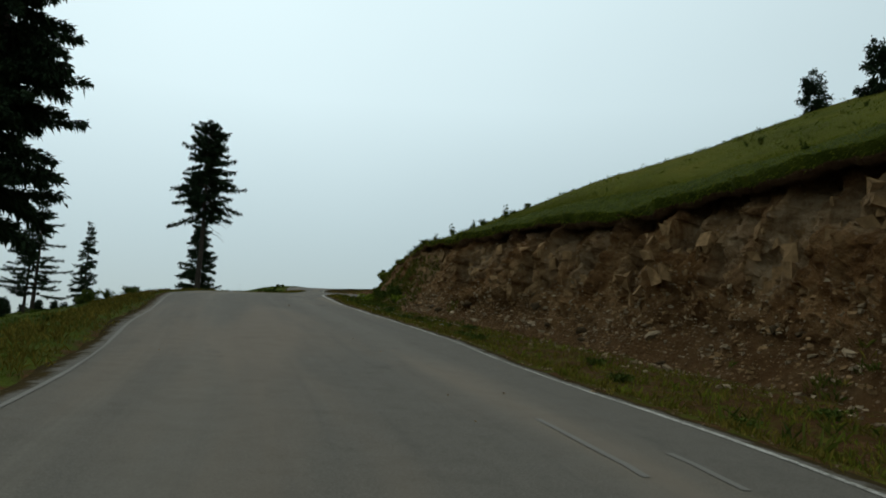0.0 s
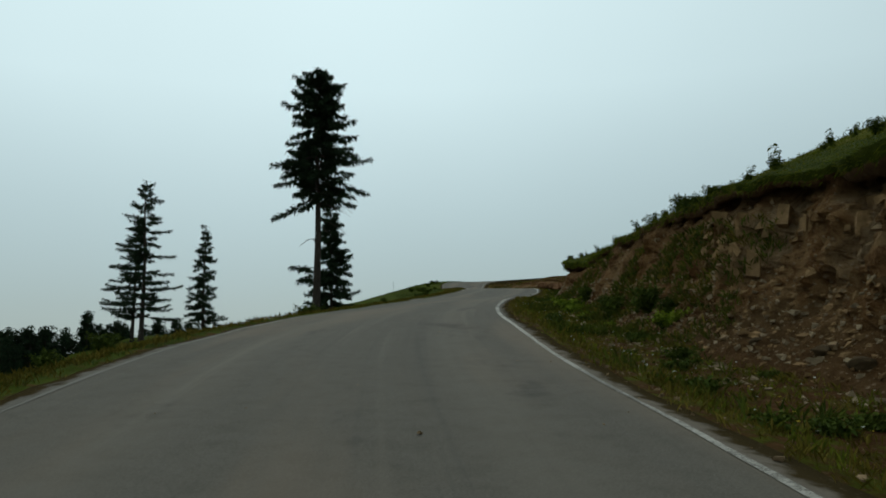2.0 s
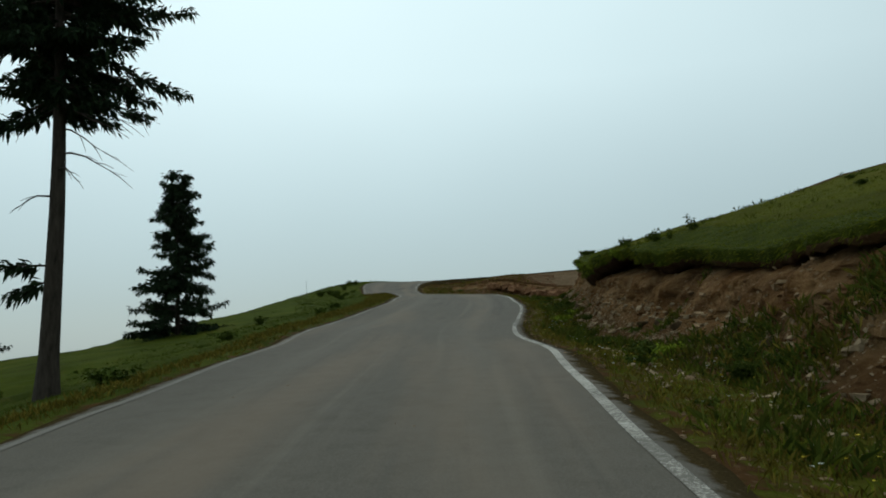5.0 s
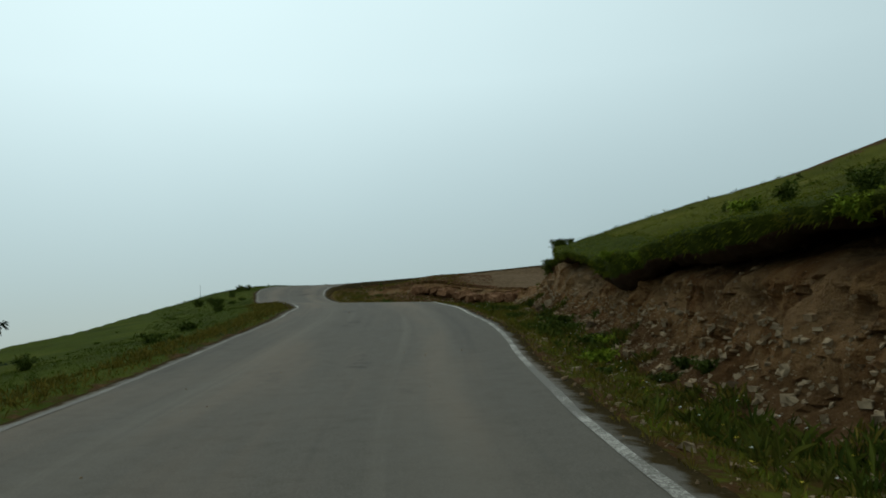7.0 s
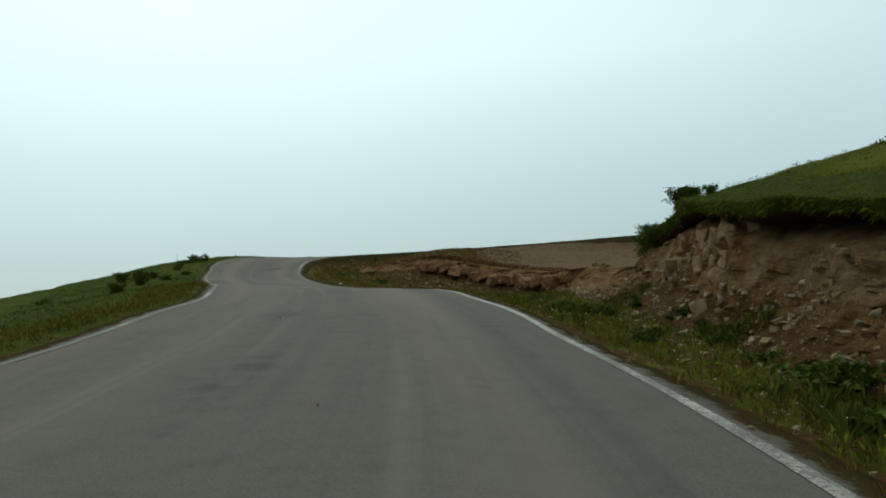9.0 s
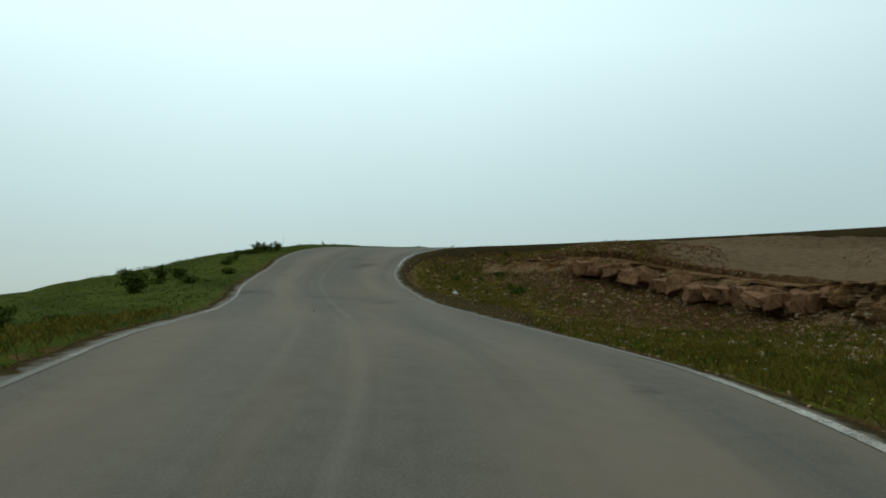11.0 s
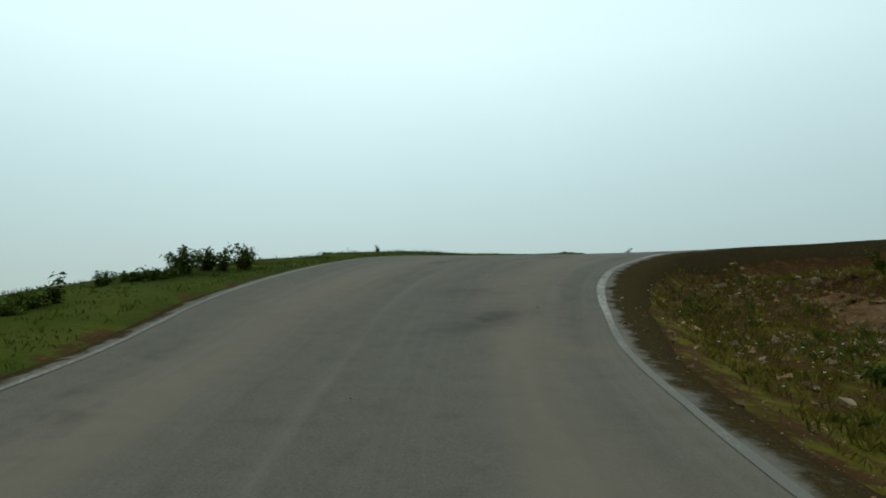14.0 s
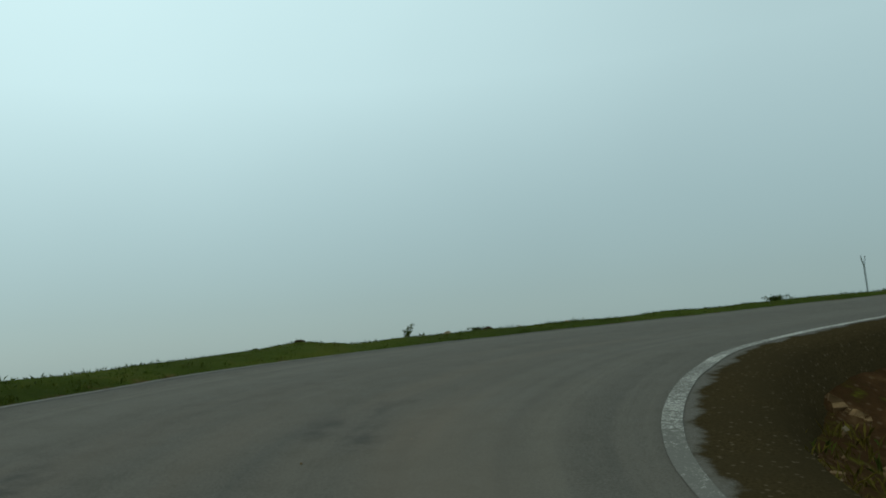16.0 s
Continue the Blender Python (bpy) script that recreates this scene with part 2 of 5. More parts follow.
def mat_rock(name="rock", base=(0.255, 0.168, 0.092)):
    k = Mat(name, 0.95, 0.08)
    n, f = k.noise(6, 5, 0.65), k.noise(40, 4, 0.7)
    lo = tuple(v * 0.5 for v in base)
    hi = tuple(min(1, v * 1.45) for v in base)
    c = k.ramp(n, (0.3, lo), (0.7, hi))
    k.colour(k.mix(k.span(k.island(), 0, 1, 0, 0.6), c, tuple(v * 0.6 for v in base)))
    k.bump(k.math("ADD", n, f), 0.7, 0.03)
    return k.m


def mat_leaf(name, dark, light, dry=None):
    k = Mat(name, 0.85, 0.06)
    r = k.island()
    c = k.mix(r, dark, light)
    c = k.mix(k.span(k.noise(1.3, 3), 0.45, 0.7, 0, 0.6), c, dry or tuple(v * 0.7 for v in dark))
    k.colour(c)
    return k.m


def mat_bark():
    k = Mat("bark", 0.95, 0.15)
    n = k.noise(9, 5, 0.7, (1, 1, 0.25))
    k.colour(k.ramp(n, (0.3, (0.016, 0.012, 0.009)), (0.7, (0.056, 0.044, 0.034))))
    k.bump(n, 0.9, 0.04)
    return k.m


M_ASPHALT, M_PAINT, M_GROUND, M_BANK = mat_asphalt(), mat_paint(), mat_ground(), mat_bank()
M_ROCK, M_PALE = mat_rock(), mat_rock("pale_rock", (0.66, 0.64, 0.58))
M_GRASS = mat_leaf("grass_blades", (0.052, 0.068, 0.006), (0.150, 0.162, 0.014), (0.135, 0.112, 0.016))
M_GREEN = mat_leaf("green_blades", (0.024, 0.040, 0.004), (0.068, 0.088, 0.008), (0.078, 0.076, 0.010))
M_TALL = mat_leaf("tall_weedy_grass", (0.030, 0.044, 0.006), (0.085, 0.098, 0.012), (0.090, 0.072, 0.012))
M_DRY = mat_leaf("dry_grass", (0.064, 0.050, 0.007), (0.180, 0.132, 0.022), (0.058, 0.054, 0.006))
M_WEED = mat_leaf("weed_leaf", (0.034, 0.052, 0.008), (0.090, 0.112, 0.016))
M_LIME = mat_leaf("lime_leaf", (0.100, 0.150, 0.012), (0.220, 0.260, 0.022))
M_NEEDLE = mat_leaf("spruce_needles", (0.010, 0.020, 0.010), (0.026, 0.042, 0.018))
M_BARK = mat_bark()
M_CLOD = mat_rock("turf_clod", (0.072, 0.046, 0.022))
M_TAN = mat_rock("tan_rock", (0.31, 0.225, 0.135))
M_WHITE, M_YELLOW = mat_leaf("white_petal", (0.55, 0.55, 0.48), (0.70, 0.70, 0.62), (0.5, 0.5, 0.42)), mat_leaf("yellow_petal", (0.50, 0.36, 0.03), (0.60, 0.48, 0.05), (0.5, 0.38, 0.05))


# ---------------------------------------------------------------- small helpers
def mesh_object(name, verts, faces, material, smooth=False, attrs=None):
    me = bpy.data.meshes.new(name)
    me.from_pydata([tuple(v) for v in verts], [], [tuple(int(i) for i in f) for f in faces])
    me.materials.append(material)
    if smooth:
        me.polygons.foreach_set("use_smooth", [True] * len(me.polygons))
    for key, values in (attrs or {}).items():
        at = me.attributes.new(key, "FLOAT", "POINT")
        at.data.foreach_set("value", np.asarray(values, dtype=np.float32).ravel())
    me.update()
    return new(name, me)


def grid_faces(rows, cols):
    i = np.arange((rows - 1) * (cols - 1))
    a = (i // (cols - 1)) * cols + i % (cols - 1)
    return np.stack([a, a + 1, a + cols + 1, a + cols], 1)


def smoothstep(x, a, b):
    t = np.clip((np.asarray(x, float) - a) / (b - a), 0, 1)
    return t * t * (3 - 2 * t)


def spline(rows, step):
    """Catmull-Rom through the rows, sampled about every step metres of the first two columns."""
    p = np.array(rows, float)
    p = np.vstack([2 * p[0] - p[1], p, 2 * p[-1] - p[-2]])
    out = []
    for i in range(1, len(p) - 2):
        n = max(2, int(np.hypot(*(p[i + 1] - p[i])[:2]) / step))
        t = (np.arange(n) / n)[:, None]
        a, b, c, d = p[i - 1], p[i], p[i + 1], p[i + 2]
        out.append(0.5 * (2 * b + (c - a) * t + (2 * a - 5 * b + 4 * c - d) * t**2 + (3 * b - a - 3 * c + d) * t**3))
    out.append(p[-2][None])
    return np.vstack(out)


def rights(line):
    """Unit vectors to the right of a line seen from above."""
    t = np.gradient(line[:, :2], axis=0)
    t /= np.linalg.norm(t, axis=1)[:, None]
    return np.stack([t[:, 1], -t[:, 0]], 1)


def fbm(x, y, z=0.0, octaves=4):
    """Smooth noise for arrays, from turned and summed sines."""
    out, amp, f = np.zeros(np.broadcast(x, y, z).shape), 1.0, 1.0
    for o in range(octaves):
        a, b = 1.3 + 2.1 * o, 0.7 + 1.7 * o
        out = out + amp * np.sin(f * (x * math.cos(a) + y * math.sin(a)) + 1.9 * np.sin(f * 0.63 * (y * math.cos(b) - x * math.sin(b)) + a) + f * z * 1.1 + b)
        amp, f = amp * 0.55, f * 1.93
    return out / 2


# ---------------------------------------------------------------- plan
# road: centre x, y, height, half width between the edge lines, crossfall (rise per metre to the left)
ROAD_A = [
    (3.40, -12.72, -3.15, 3.20, -0.005), (1.13, -0.91, -1.58, 3.20, -0.005), (-0.49, 5.88, -0.65, 3.16, -0.003), (-1.80, 10.70, -0.04, 2.99, -0.001),
    (-3.19, 15.48, 0.59, 3.08, 0.000), (-4.62, 20.26, 1.19, 3.01, -0.004), (-6.06, 25.05, 1.76, 3.06, 0.000), (-7.44, 29.86, 2.34, 3.08, 0.005),
    (-8.60, 34.73, 2.86, 3.14, 0.000), (-9.52, 39.65, 3.37, 3.00, -0.002), (-10.21, 44.61, 3.84, 2.88, -0.006), (-10.68, 49.59, 4.28, 2.80, -0.012),
    (-11.09, 54.59, 4.74, 2.81, -0.016), (-11.45, 58.57, 5.05, 2.97, -0.015), (-11.85, 62.48, 5.36, 2.78, -0.005), (-12.21, 66.44, 5.69, 2.95, 0.012),
    (-12.41, 70.43, 5.98, 3.16, 0.013), (-12.49, 74.42, 6.32, 3.28, 0.022), (-12.55, 78.41, 6.73, 3.40, 0.020), (-12.65, 82.42, 7.15, 3.40, 0.021),
    (-12.86, 86.41, 7.57, 3.28, 0.023), (-13.20, 90.39, 8.00, 3.29, 0.022), (-13.69, 94.36, 8.38, 3.18, 0.016), (-14.40, 98.29, 8.76, 3.31, 0.020),
    (-15.38, 102.16, 9.02, 3.33, 0.032), (-16.59, 105.99, 9.20, 3.21, 0.028)]
ROAD_B = [
    (-17.93, 109.75, 9.41, 3.00, 0.020), (-19.35, 113.48, 9.69, 2.79, 0.021), (-20.73, 117.23, 10.07, 2.79, 0.025), (-21.94, 121.03, 10.52, 2.72, 0.025),
    (-22.87, 124.90, 11.09, 2.66, 0.029), (-23.43, 127.82, 11.58, 2.78, 0.044), (-23.75, 130.77, 12.10, 2.85, 0.045), (-23.73, 133.74, 12.56, 3.00, 0.044),
    (-23.28, 136.69, 12.92, 3.21, 0.052), (-21.91, 139.26, 13.15, 3.29, 0.047), (-20.07, 141.13, 13.29, 3.29, 0.043), (-16.84, 142.74, 13.43, 3.27, 0.035),
    (-13.15, 143.38, 13.55, 3.26, 0.029), (-8.28, 143.19, 13.69, 3.24, 0.023), (-2.46, 141.98, 13.85, 3.23, 0.019), (5.08, 139.38, 14.05, 3.23, 0.016),
    (13.45, 136.09, 14.26, 3.22, 0.014), (25.18, 130.49, 14.56, 3.22, 0.012), (36.04, 125.09, 14.84, 3.22, 0.012)]
ROAD = spline(ROAD_A + ROAD_B, 0.4)
ROAD_R = rights(ROAD)
# foot of the cut bank: x, y, lip set-back, lip height over the foot, rise of the hill behind it, turf depth
FOOT_A = [
    (12.38, -14.05, 1.70, 5.47, 0.48, 0.40), (9.17, -0.05, 1.70, 5.30, 0.52, 0.40), (6.74, 10.00, 1.73, 4.81, 0.575, 0.40), (3.90, 19.52, 1.49, 3.93, 0.575, 0.40),
    (1.01, 26.23, 1.69, 3.70, 0.55, 0.40), (-2.31, 34.33, 1.90, 3.19, 0.48, 0.30), (-4.25, 43.59, 1.91, 2.70, 0.50, 0.25), (-5.39, 51.56, 1.81, 2.36, 0.45, 0.30)]
FOOT_B = [
    (-6.43, 59.01, 2.11, 1.96, 0.38, 0.40), (-7.21, 66.62, 1.68, 2.29, 0.34, 0.60), (-7.16, 74.03, 1.73, 2.34, 0.34, 0.70), (-6.91, 81.71, 1.43, 1.95, 0.32, 0.60),
    (-6.70, 88.78, 1.49, 2.26, 0.32, 0.60), (-6.72, 95.96, 1.87, 2.50, 0.32, 0.50), (-7.27, 100.12, 2.56, 1.37, 0.20, 0.25), (-7.45, 104.76, 2.15, 0.52, 0.00, 0.05)]
FOOT_C = [
    (-6.40, 108.15, 1.30, 0.72, 0.00, 0.05), (-5.35, 113.08, 1.03, 1.13, 0.00, 0.05), (-5.49, 118.43, 0.96, 1.29, 0.00, 0.05), (-7.71, 122.86, 0.95, 1.00, 0.00, 0.08),
    (-10.94, 125.66, 1.10, 1.09, 0.00, 0.08), (-14.15, 127.45, 1.80, 0.91, 0.00, 0.08), (-17.00, 129.97, 1.54, 0.58, 0.00, 0.05), (-18.48, 132.92, 1.58, 0.33, 0.00, 0.00)]
FOOT_STEP = 0.11
FOOT = spline(FOOT_A + FOOT_B + FOOT_C, FOOT_STEP)
FOOT_R = rights(FOOT)


def road_near(x, y):
    """For points: smooth road height, distance past the edge line, side (+1 left) and the index of the nearest station."""
    sub = np.arange(0, len(ROAD), 4)
    c = ROAD[sub]
    d2 = (x[:, None] - c[:, 0]) ** 2 + (y[:, None] - c[:, 1]) ** 2
    i = d2.argmin(1)
    w = 1 / (d2 + 0.6) ** 2.2
    z = (w * c[:, 2]).sum(1) / w.sum(1)
    j = sub[i]
    u = (x - ROAD[j, 0]) * ROAD_R[j, 0] + (y - ROAD[j, 1]) * ROAD_R[j, 1]
    d = np.sqrt(d2[np.arange(len(x)), i])
    return z - u * ROAD[j, 4] * np.exp(-(np.maximum(np.abs(u) - 4, 0) / 4) ** 2), d - ROAD[j, 3], np.where(u < 0, 1.0, -1.0), j


def foot_near(x, y):
    c = FOOT[::4]
    d2 = (x[:, None] - c[:, 0]) ** 2 + (y[:, None] - c[:, 1]) ** 2
    i = np.minimum(d2.argmin(1) * 4, len(FOOT) - 1)
    return (x - FOOT[i, 0]) * FOOT_R[i, 0] + (y - FOOT[i, 1]) * FOOT_R[i, 1], i


def hill_rise(b, slope):
    """Rise of the meadow b metres behind the lip."""
    b = np.maximum(b, 0)
    return slope * 26 * (1 - np.exp(-b / 26)) + 0.10 * np.sin(b * 0.5) * smoothstep(b, 0, 3)


LEFT_FALL = ((-20, -0.05), (10, -0.06), (24, -0.22), (50, -0.26), (61, -0.25), (70, -0.15), (85, -0.125), (93, -0.15), (105, -0.125), (120, -0.09), (134, 0.0), (240, -0.03))
LEFT_SHELF = ((-20, 12), (10, 8), (24, 3), (50, 15), (66, 24), (86, 30), (93, 24), (110, 12), (126, 6), (136, 3.0), (240, 3.0))


def ground_z(x, y, back=0.0, full=False):
    """Height of the natural ground, with the cut bank as a step; returns also how bare it is."""
    x, y = np.asarray(x, float), np.asarray(y, float)
    z, e, side, j = road_near(x, y)
    yy = ROAD[j, 1]
    e = np.maximum(e, 0)
    fall = np.interp(yy, *np.array(LEFT_FALL).T)
    shelf = np.interp(yy, *np.array(LEFT_SHELF).T)
    up = (ROAD[j, 0] > -20) & (yy > 134)
    fall, shelf = np.where(up, 0.0, fall), np.where(up, 5.0, shelf)
    left = fall * np.minimum(np.maximum(e - 0.7, 0), shelf) - 0.42 * 60 * (1 - np.exp(-np.maximum(e - shelf, 0) / 60))
    left = left + np.where(up, 0.09, 0.18 * smoothstep(yy, 133, 137)) * smoothstep(e, 0.5, 1.6) * (1 - smoothstep(e, 2.5, 5))
    knoll = np.exp(-((x + 57) ** 2 + (y - 212) ** 2) / 45**2)
    b, i = foot_near(x, y)
    lip, rise = FOOT[i, 3], FOOT[i, 4]
    right = -0.28 * smoothstep(e, 0.3, 1.6) + lip * smoothstep(b, FOOT[i, 2] * 0.6 + back, FOOT[i, 2] + 0.5 + back) * (1 - smoothstep(FOOT[i, 1], 100, 106) * smoothstep(b, 2.5, 9)) + hill_rise(b - FOOT[i, 2], rise) * (1 - smoothstep(y + 0.25 * np.maximum(x, -7), 97, 103))
    z = z + np.where(side > 0, left, np.where(e > 0, right, 0))
    z = z + np.where((side < 0) & (y > 100), 0.03 * np.clip(x + 3, 0, 30) * smoothstep(e, 2, 8) * smoothstep(y, 100, 108), 0)
    z = z - np.where(side < 0, 0.95 * smoothstep(b, 0.8, 4) * smoothstep(y, 98, 104) * (1 - smoothstep(y, 126, 132)), 0)
    z = z - np.where(side < 0, 1.35 * np.exp(-((x + 7.5) / 6.5) ** 2 - ((y - 121) / 8.5) ** 2), 0)
    z = z - np.where(side < 0, 0.75 * smoothstep(x, -9, 1) * smoothstep(y, 112, 121) * (1 - smoothstep(y, 133, 138)), 0)
    z = z - np.where(side < 0, 0.40 * smoothstep(e, 0.6, 2.2) * smoothstep(yy, 124, 131) * (1 - smoothstep(e, 6, 11)), 0)
    z = z - np.where(side < 0, 0.42 * np.exp(-((x + 17) / 4.2) ** 2 - ((y - 138.5) / 3.2) ** 2), 0)
    z = z + 0.09 * fbm(x * 0.7, y * 0.7) * smoothstep(e, 0.4, 3) + 0.5 * fbm(x * 0.06, y * 0.06) * smoothstep(e, 12, 40) * np.where((side < 0) & (y > 80), 0.15, 1)
    z = z + (13.6 - z) * knoll * (y > 150)
    inner = (yy > 102) & (side < 0)
    bare = np.where(inner, 0.44 + 0.17 * smoothstep(b, -4, -1) * smoothstep(y, 106, 112) + 0.16 * smoothstep(b, 0, 2) * smoothstep(x, -15, -11), 0.0)
    bare = bare + np.where(inner, 0.22 * smoothstep(x + 0.25 * (y - 124), -15.5, -12.5) * smoothstep(y, 118.5, 121.5), 0)
    bare = np.minimum(bare, 0.69)
    bare = np.maximum(bare, np.where((side < 0) & (yy < 36) & (b < 1.0), 0.60 * smoothstep(e, 0.9, 1.5), 0))
    bare = np.maximum(bare, 0.62 * (1 - smoothstep(e, 0.35, np.where(side > 0, 0.9, 1.3))))
    bare = np.maximum(bare, np.where(inner, 0.69 * (1 - smoothstep(e, 0.45, 1.4 + 2.8 * (1 - smoothstep(yy, 113, 120)))), 0))
    bare = np.maximum(bare, np.where((side < 0) & (b < 2), 0.42, 0))
    mound = smoothstep(y, 91, 95) * (1 - smoothstep(yy, 112, 120)) * smoothstep(b, 4, 8) * (side < 0)
    mound = np.maximum(mound, smoothstep(x + 1.5 * fbm(x * 0.4, y * 0.4), -13, -7) * smoothstep(y, 104, 110) * smoothstep(b, 1, 3) * (1 - smoothstep(x, 20, 30)) * (side < 0))
    bare = np.maximum(bare, 0.8 * mound)
    dry = np.where(inner, 1.0, np.where(side < 0, 0.45, 0.12))
    return (z, e, bare, dry) if full else (z, e, bare)


def build_ground():
    xs = np.unique(np.concatenate([np.arange(-400, -48, 8.0), np.arange(-48, -30, 1.0), np.arange(-30, 14, 0.45), np.arange(14, 40, 1.2), np.arange(40, 420, 8.0)]))
    ys = np.unique(np.concatenate([np.arange(-120, -16, 8.0), np.arange(-16, 156, 0.55), np.arange(156, 200, 3.0), np.arange(200, 640, 10.0)]))
    X, Y = np.meshgrid(xs, ys)
    z, e, bare, dry = ground_z(X.ravel(), Y.ravel(), 1.0, True)
    z = z - 0.10 * (1 - smoothstep(e, 0.05, 0.75))
    ob = mesh_object("ground", np.stack([X.ravel(), Y.ravel(), z], 1), grid_faces(len(ys), len(xs)), M_GROUND, True, {"bare": bare, "dry": dry})
    return tagged(ob, "mountain meadow with stony bare earth beside the road", "ground", kind="structure")


def strip(u):
    """Points along the road at u metres right of the centre (array per station or number)."""
    u = np.broadcast_to(u, len(ROAD))
    return np.stack([ROAD[:, 0] + ROAD_R[:, 0] * u, ROAD[:, 1] + ROAD_R[:, 1] * u, ROAD[:, 2] - ROAD[:, 4] * u], 1)


def build_road():
    s = np.arange(len(ROAD)) * 0.4
    wob = 0.09 * fbm(s * 0.9, s * 0.0 + 3.0) + 0.03 * fbm(s * 3.0, s * 0 + 9.0)
    wob2 = 0.10 * fbm(s * 0.8, s * 0.0 + 23.0) + 0.06 * fbm(s * 3.7, s * 0 + 5.0)
    cols, wheel, edge = [], [], []
    n = 27
    for k in range(n):
        q = min(max((k - 1) / (n - 3) * 2 - 1, -1), 1)
        over = ROAD[:, 3] + 0.38 + (0.35 * smoothstep(ROAD[:, 1], 122, 130) * (s > s[-1] * 0.6) + (1.5 + 0.5 * fbm(s * 0.9, s * 0 + 1.0) + 0.25 * fbm(s * 2.6, s * 0 + 8.0)) * np.exp(-((ROAD[:, 1] - 113.5) / 4.8) ** 2) * (s < s[-1] * 0.75) if q > 0 else 0)
        u = q * over + (wob if q > 0.95 else wob2 if q < -0.95 else 0)
        p = strip(u + (0.22 if k == n - 1 else -0.22 if k == 0 else 0))
        p[:, 2] += 0.012 * fbm(p[:, 0] * 0.8, p[:, 1] * 0.8) - (0.55 if k in (0, n - 1) else 0.04 if k in (1, n - 2) else 0)
        cols.append(p)
        m = np.abs(np.abs(q) - 0.47)
        wheel.append(np.full(len(s), 0.45 * max(0, 1 - m / 0.16)))
        hair = smoothstep(ROAD[:, 1], 126, 131) * (q > 0)
        edge.append(smoothstep(abs(q) * over - ROAD[:, 3], -0.15 + 0.1 * hair, 0.42) * (0.9 + 0.3 * hair) + 0 * s)
    P = np.stack(cols, 1).reshape(-1, 3)
    stain = np.zeros(len(P))
    for x, y, turn, a, b in ((-7.35, 36.83, -0.95, 1.1, 0.3), (-22.4, 114.3, 1.46, 0.75, 0.35), (-22.83, 129.53, 0.2, 0.4, 0.3), (-22.12, 127.34, 1.3, 1.0, 0.35), (-19.50, 114.57, 0.0, 1.3, 0.2)):
        dx, dy = P[:, 0] - x, P[:, 1] - y
        stain = np.maximum(stain, np.exp(-((dx * math.cos(turn) + dy * math.sin(turn)) / a) ** 2 - ((dy * math.cos(turn) - dx * math.sin(turn)) / b) ** 2))
    mud = np.zeros(len(P))
    for x, y, turn, a, b in ((-19.6, 117.4, -0.35, 0.75, 1.9), (-21.0, 126.0, 0.6, 0.5, 0.3), (-17.6, 111.5, -0.3, 0.5, 1.4)):
        dx, dy = P[:, 0] - x, P[:, 1] - y
        mud = np.maximum(mud, np.exp(-((dx * math.cos(turn) - dy * math.sin(turn)) / a) ** 2 - ((dy * math.cos(turn) + dx * math.sin(turn)) / b) ** 2))
    ob = mesh_object("road", P, grid_faces(len(s), n), M_ASPHALT, True, {"wheel": np.stack(wheel, 1), "edge": np.stack(edge, 1), "stain": stain, "mud": mud, "along": np.repeat(s, n), "across": np.tile(np.clip(np.linspace(-3.9, 3.9, n), -3.6, 3.6), len(s))})
    tagged(ob, "worn grey asphalt mountain road with faded edge lines", "road", kind="structure")
    for name, sign in (("edge_line", 1), ("edge_line", -1)):
        u0 = sign * ROAD[:, 3]
        wide = 0.044 + 0.018 * smoothstep(ROAD[:, 1], 34, 48) - 0.012 * smoothstep(ROAD[:, 1], 96, 104) + 0.018 * smoothstep(ROAD[:, 1], 126, 134)
        wide = wide * (0.78 + 0.22 * smoothstep(ROAD[:, 1], 28, 36)) * (1 if sign > 0 else 0.8)
        a, b = strip(u0 - wide + 0.012 * fbm(s * 1.1, s * 0)), strip(u0 + wide + 0.012 * fbm(s * 1.2, s * 0 + 4))
        worn = 0.16 * fbm(s * 0.35, s * 0 + 7.0 * sign)
        worn = worn + (0.21 if sign < 0 else 0.0) + 0.10 * (1 - smoothstep(ROAD[:, 1], 24, 34)) + 0.08 * smoothstep(ROAD[:, 1], 122, 130)
        if sign > 0:
            worn = worn + 0.7 * smoothstep(ROAD[:, 1], 99.5, 102) * (1 - smoothstep(ROAD[:, 1], 109, 113)) * (s < s[-1] * 0.75)
            worn = worn + 0.5 * np.exp(-((ROAD[:, 1] - 71.0) / 1.3) ** 4) + 0.30 * smoothstep(ROAD[:, 1], 108, 114) * (1 - smoothstep(ROAD[:, 1], 124, 128)) * (s < s[-1] * 0.75)
        V = np.stack([a, b], 1).reshape(-1, 3)
        V[:, 2] += 0.012 * fbm(V[:, 0] * 0.8, V[:, 1] * 0.8) + 0.006
        F = grid_faces(len(s), 2)
        tagged(mesh_object(name, V, F, M_PAINT, False, {"worn": np.repeat(worn, 2)}), "worn white painted edge line", "road marking", kind="structure")

    for u0, y0, y1 in ((1.62, 5.0, 7.4), (2.15, 6.4, 6.9), (2.2, 4.6, 6.1)):
        run = np.flatnonzero((ROAD[:, 1] > y0) & (ROAD[:, 1] < y1))
        edges = [strip(u0 + w + 0.03 * fbm(s * 2.0, s * 0 + w))[run] for w in (-0.035, 0.035)]
        V = np.stack(edges, 1).reshape(-1, 3)
        V[:, 2] += 0.012 * fbm(V[:, 0] * 0.8, V[:, 1] * 0.8) + 0.006
        tagged(mesh_object("old_line", V, grid_faces(len(run), 2), M_PAINT, False, {"worn": np.full(len(V), 0.40)}), "faint worn remains of an old painted line", "road marking", kind="structure")


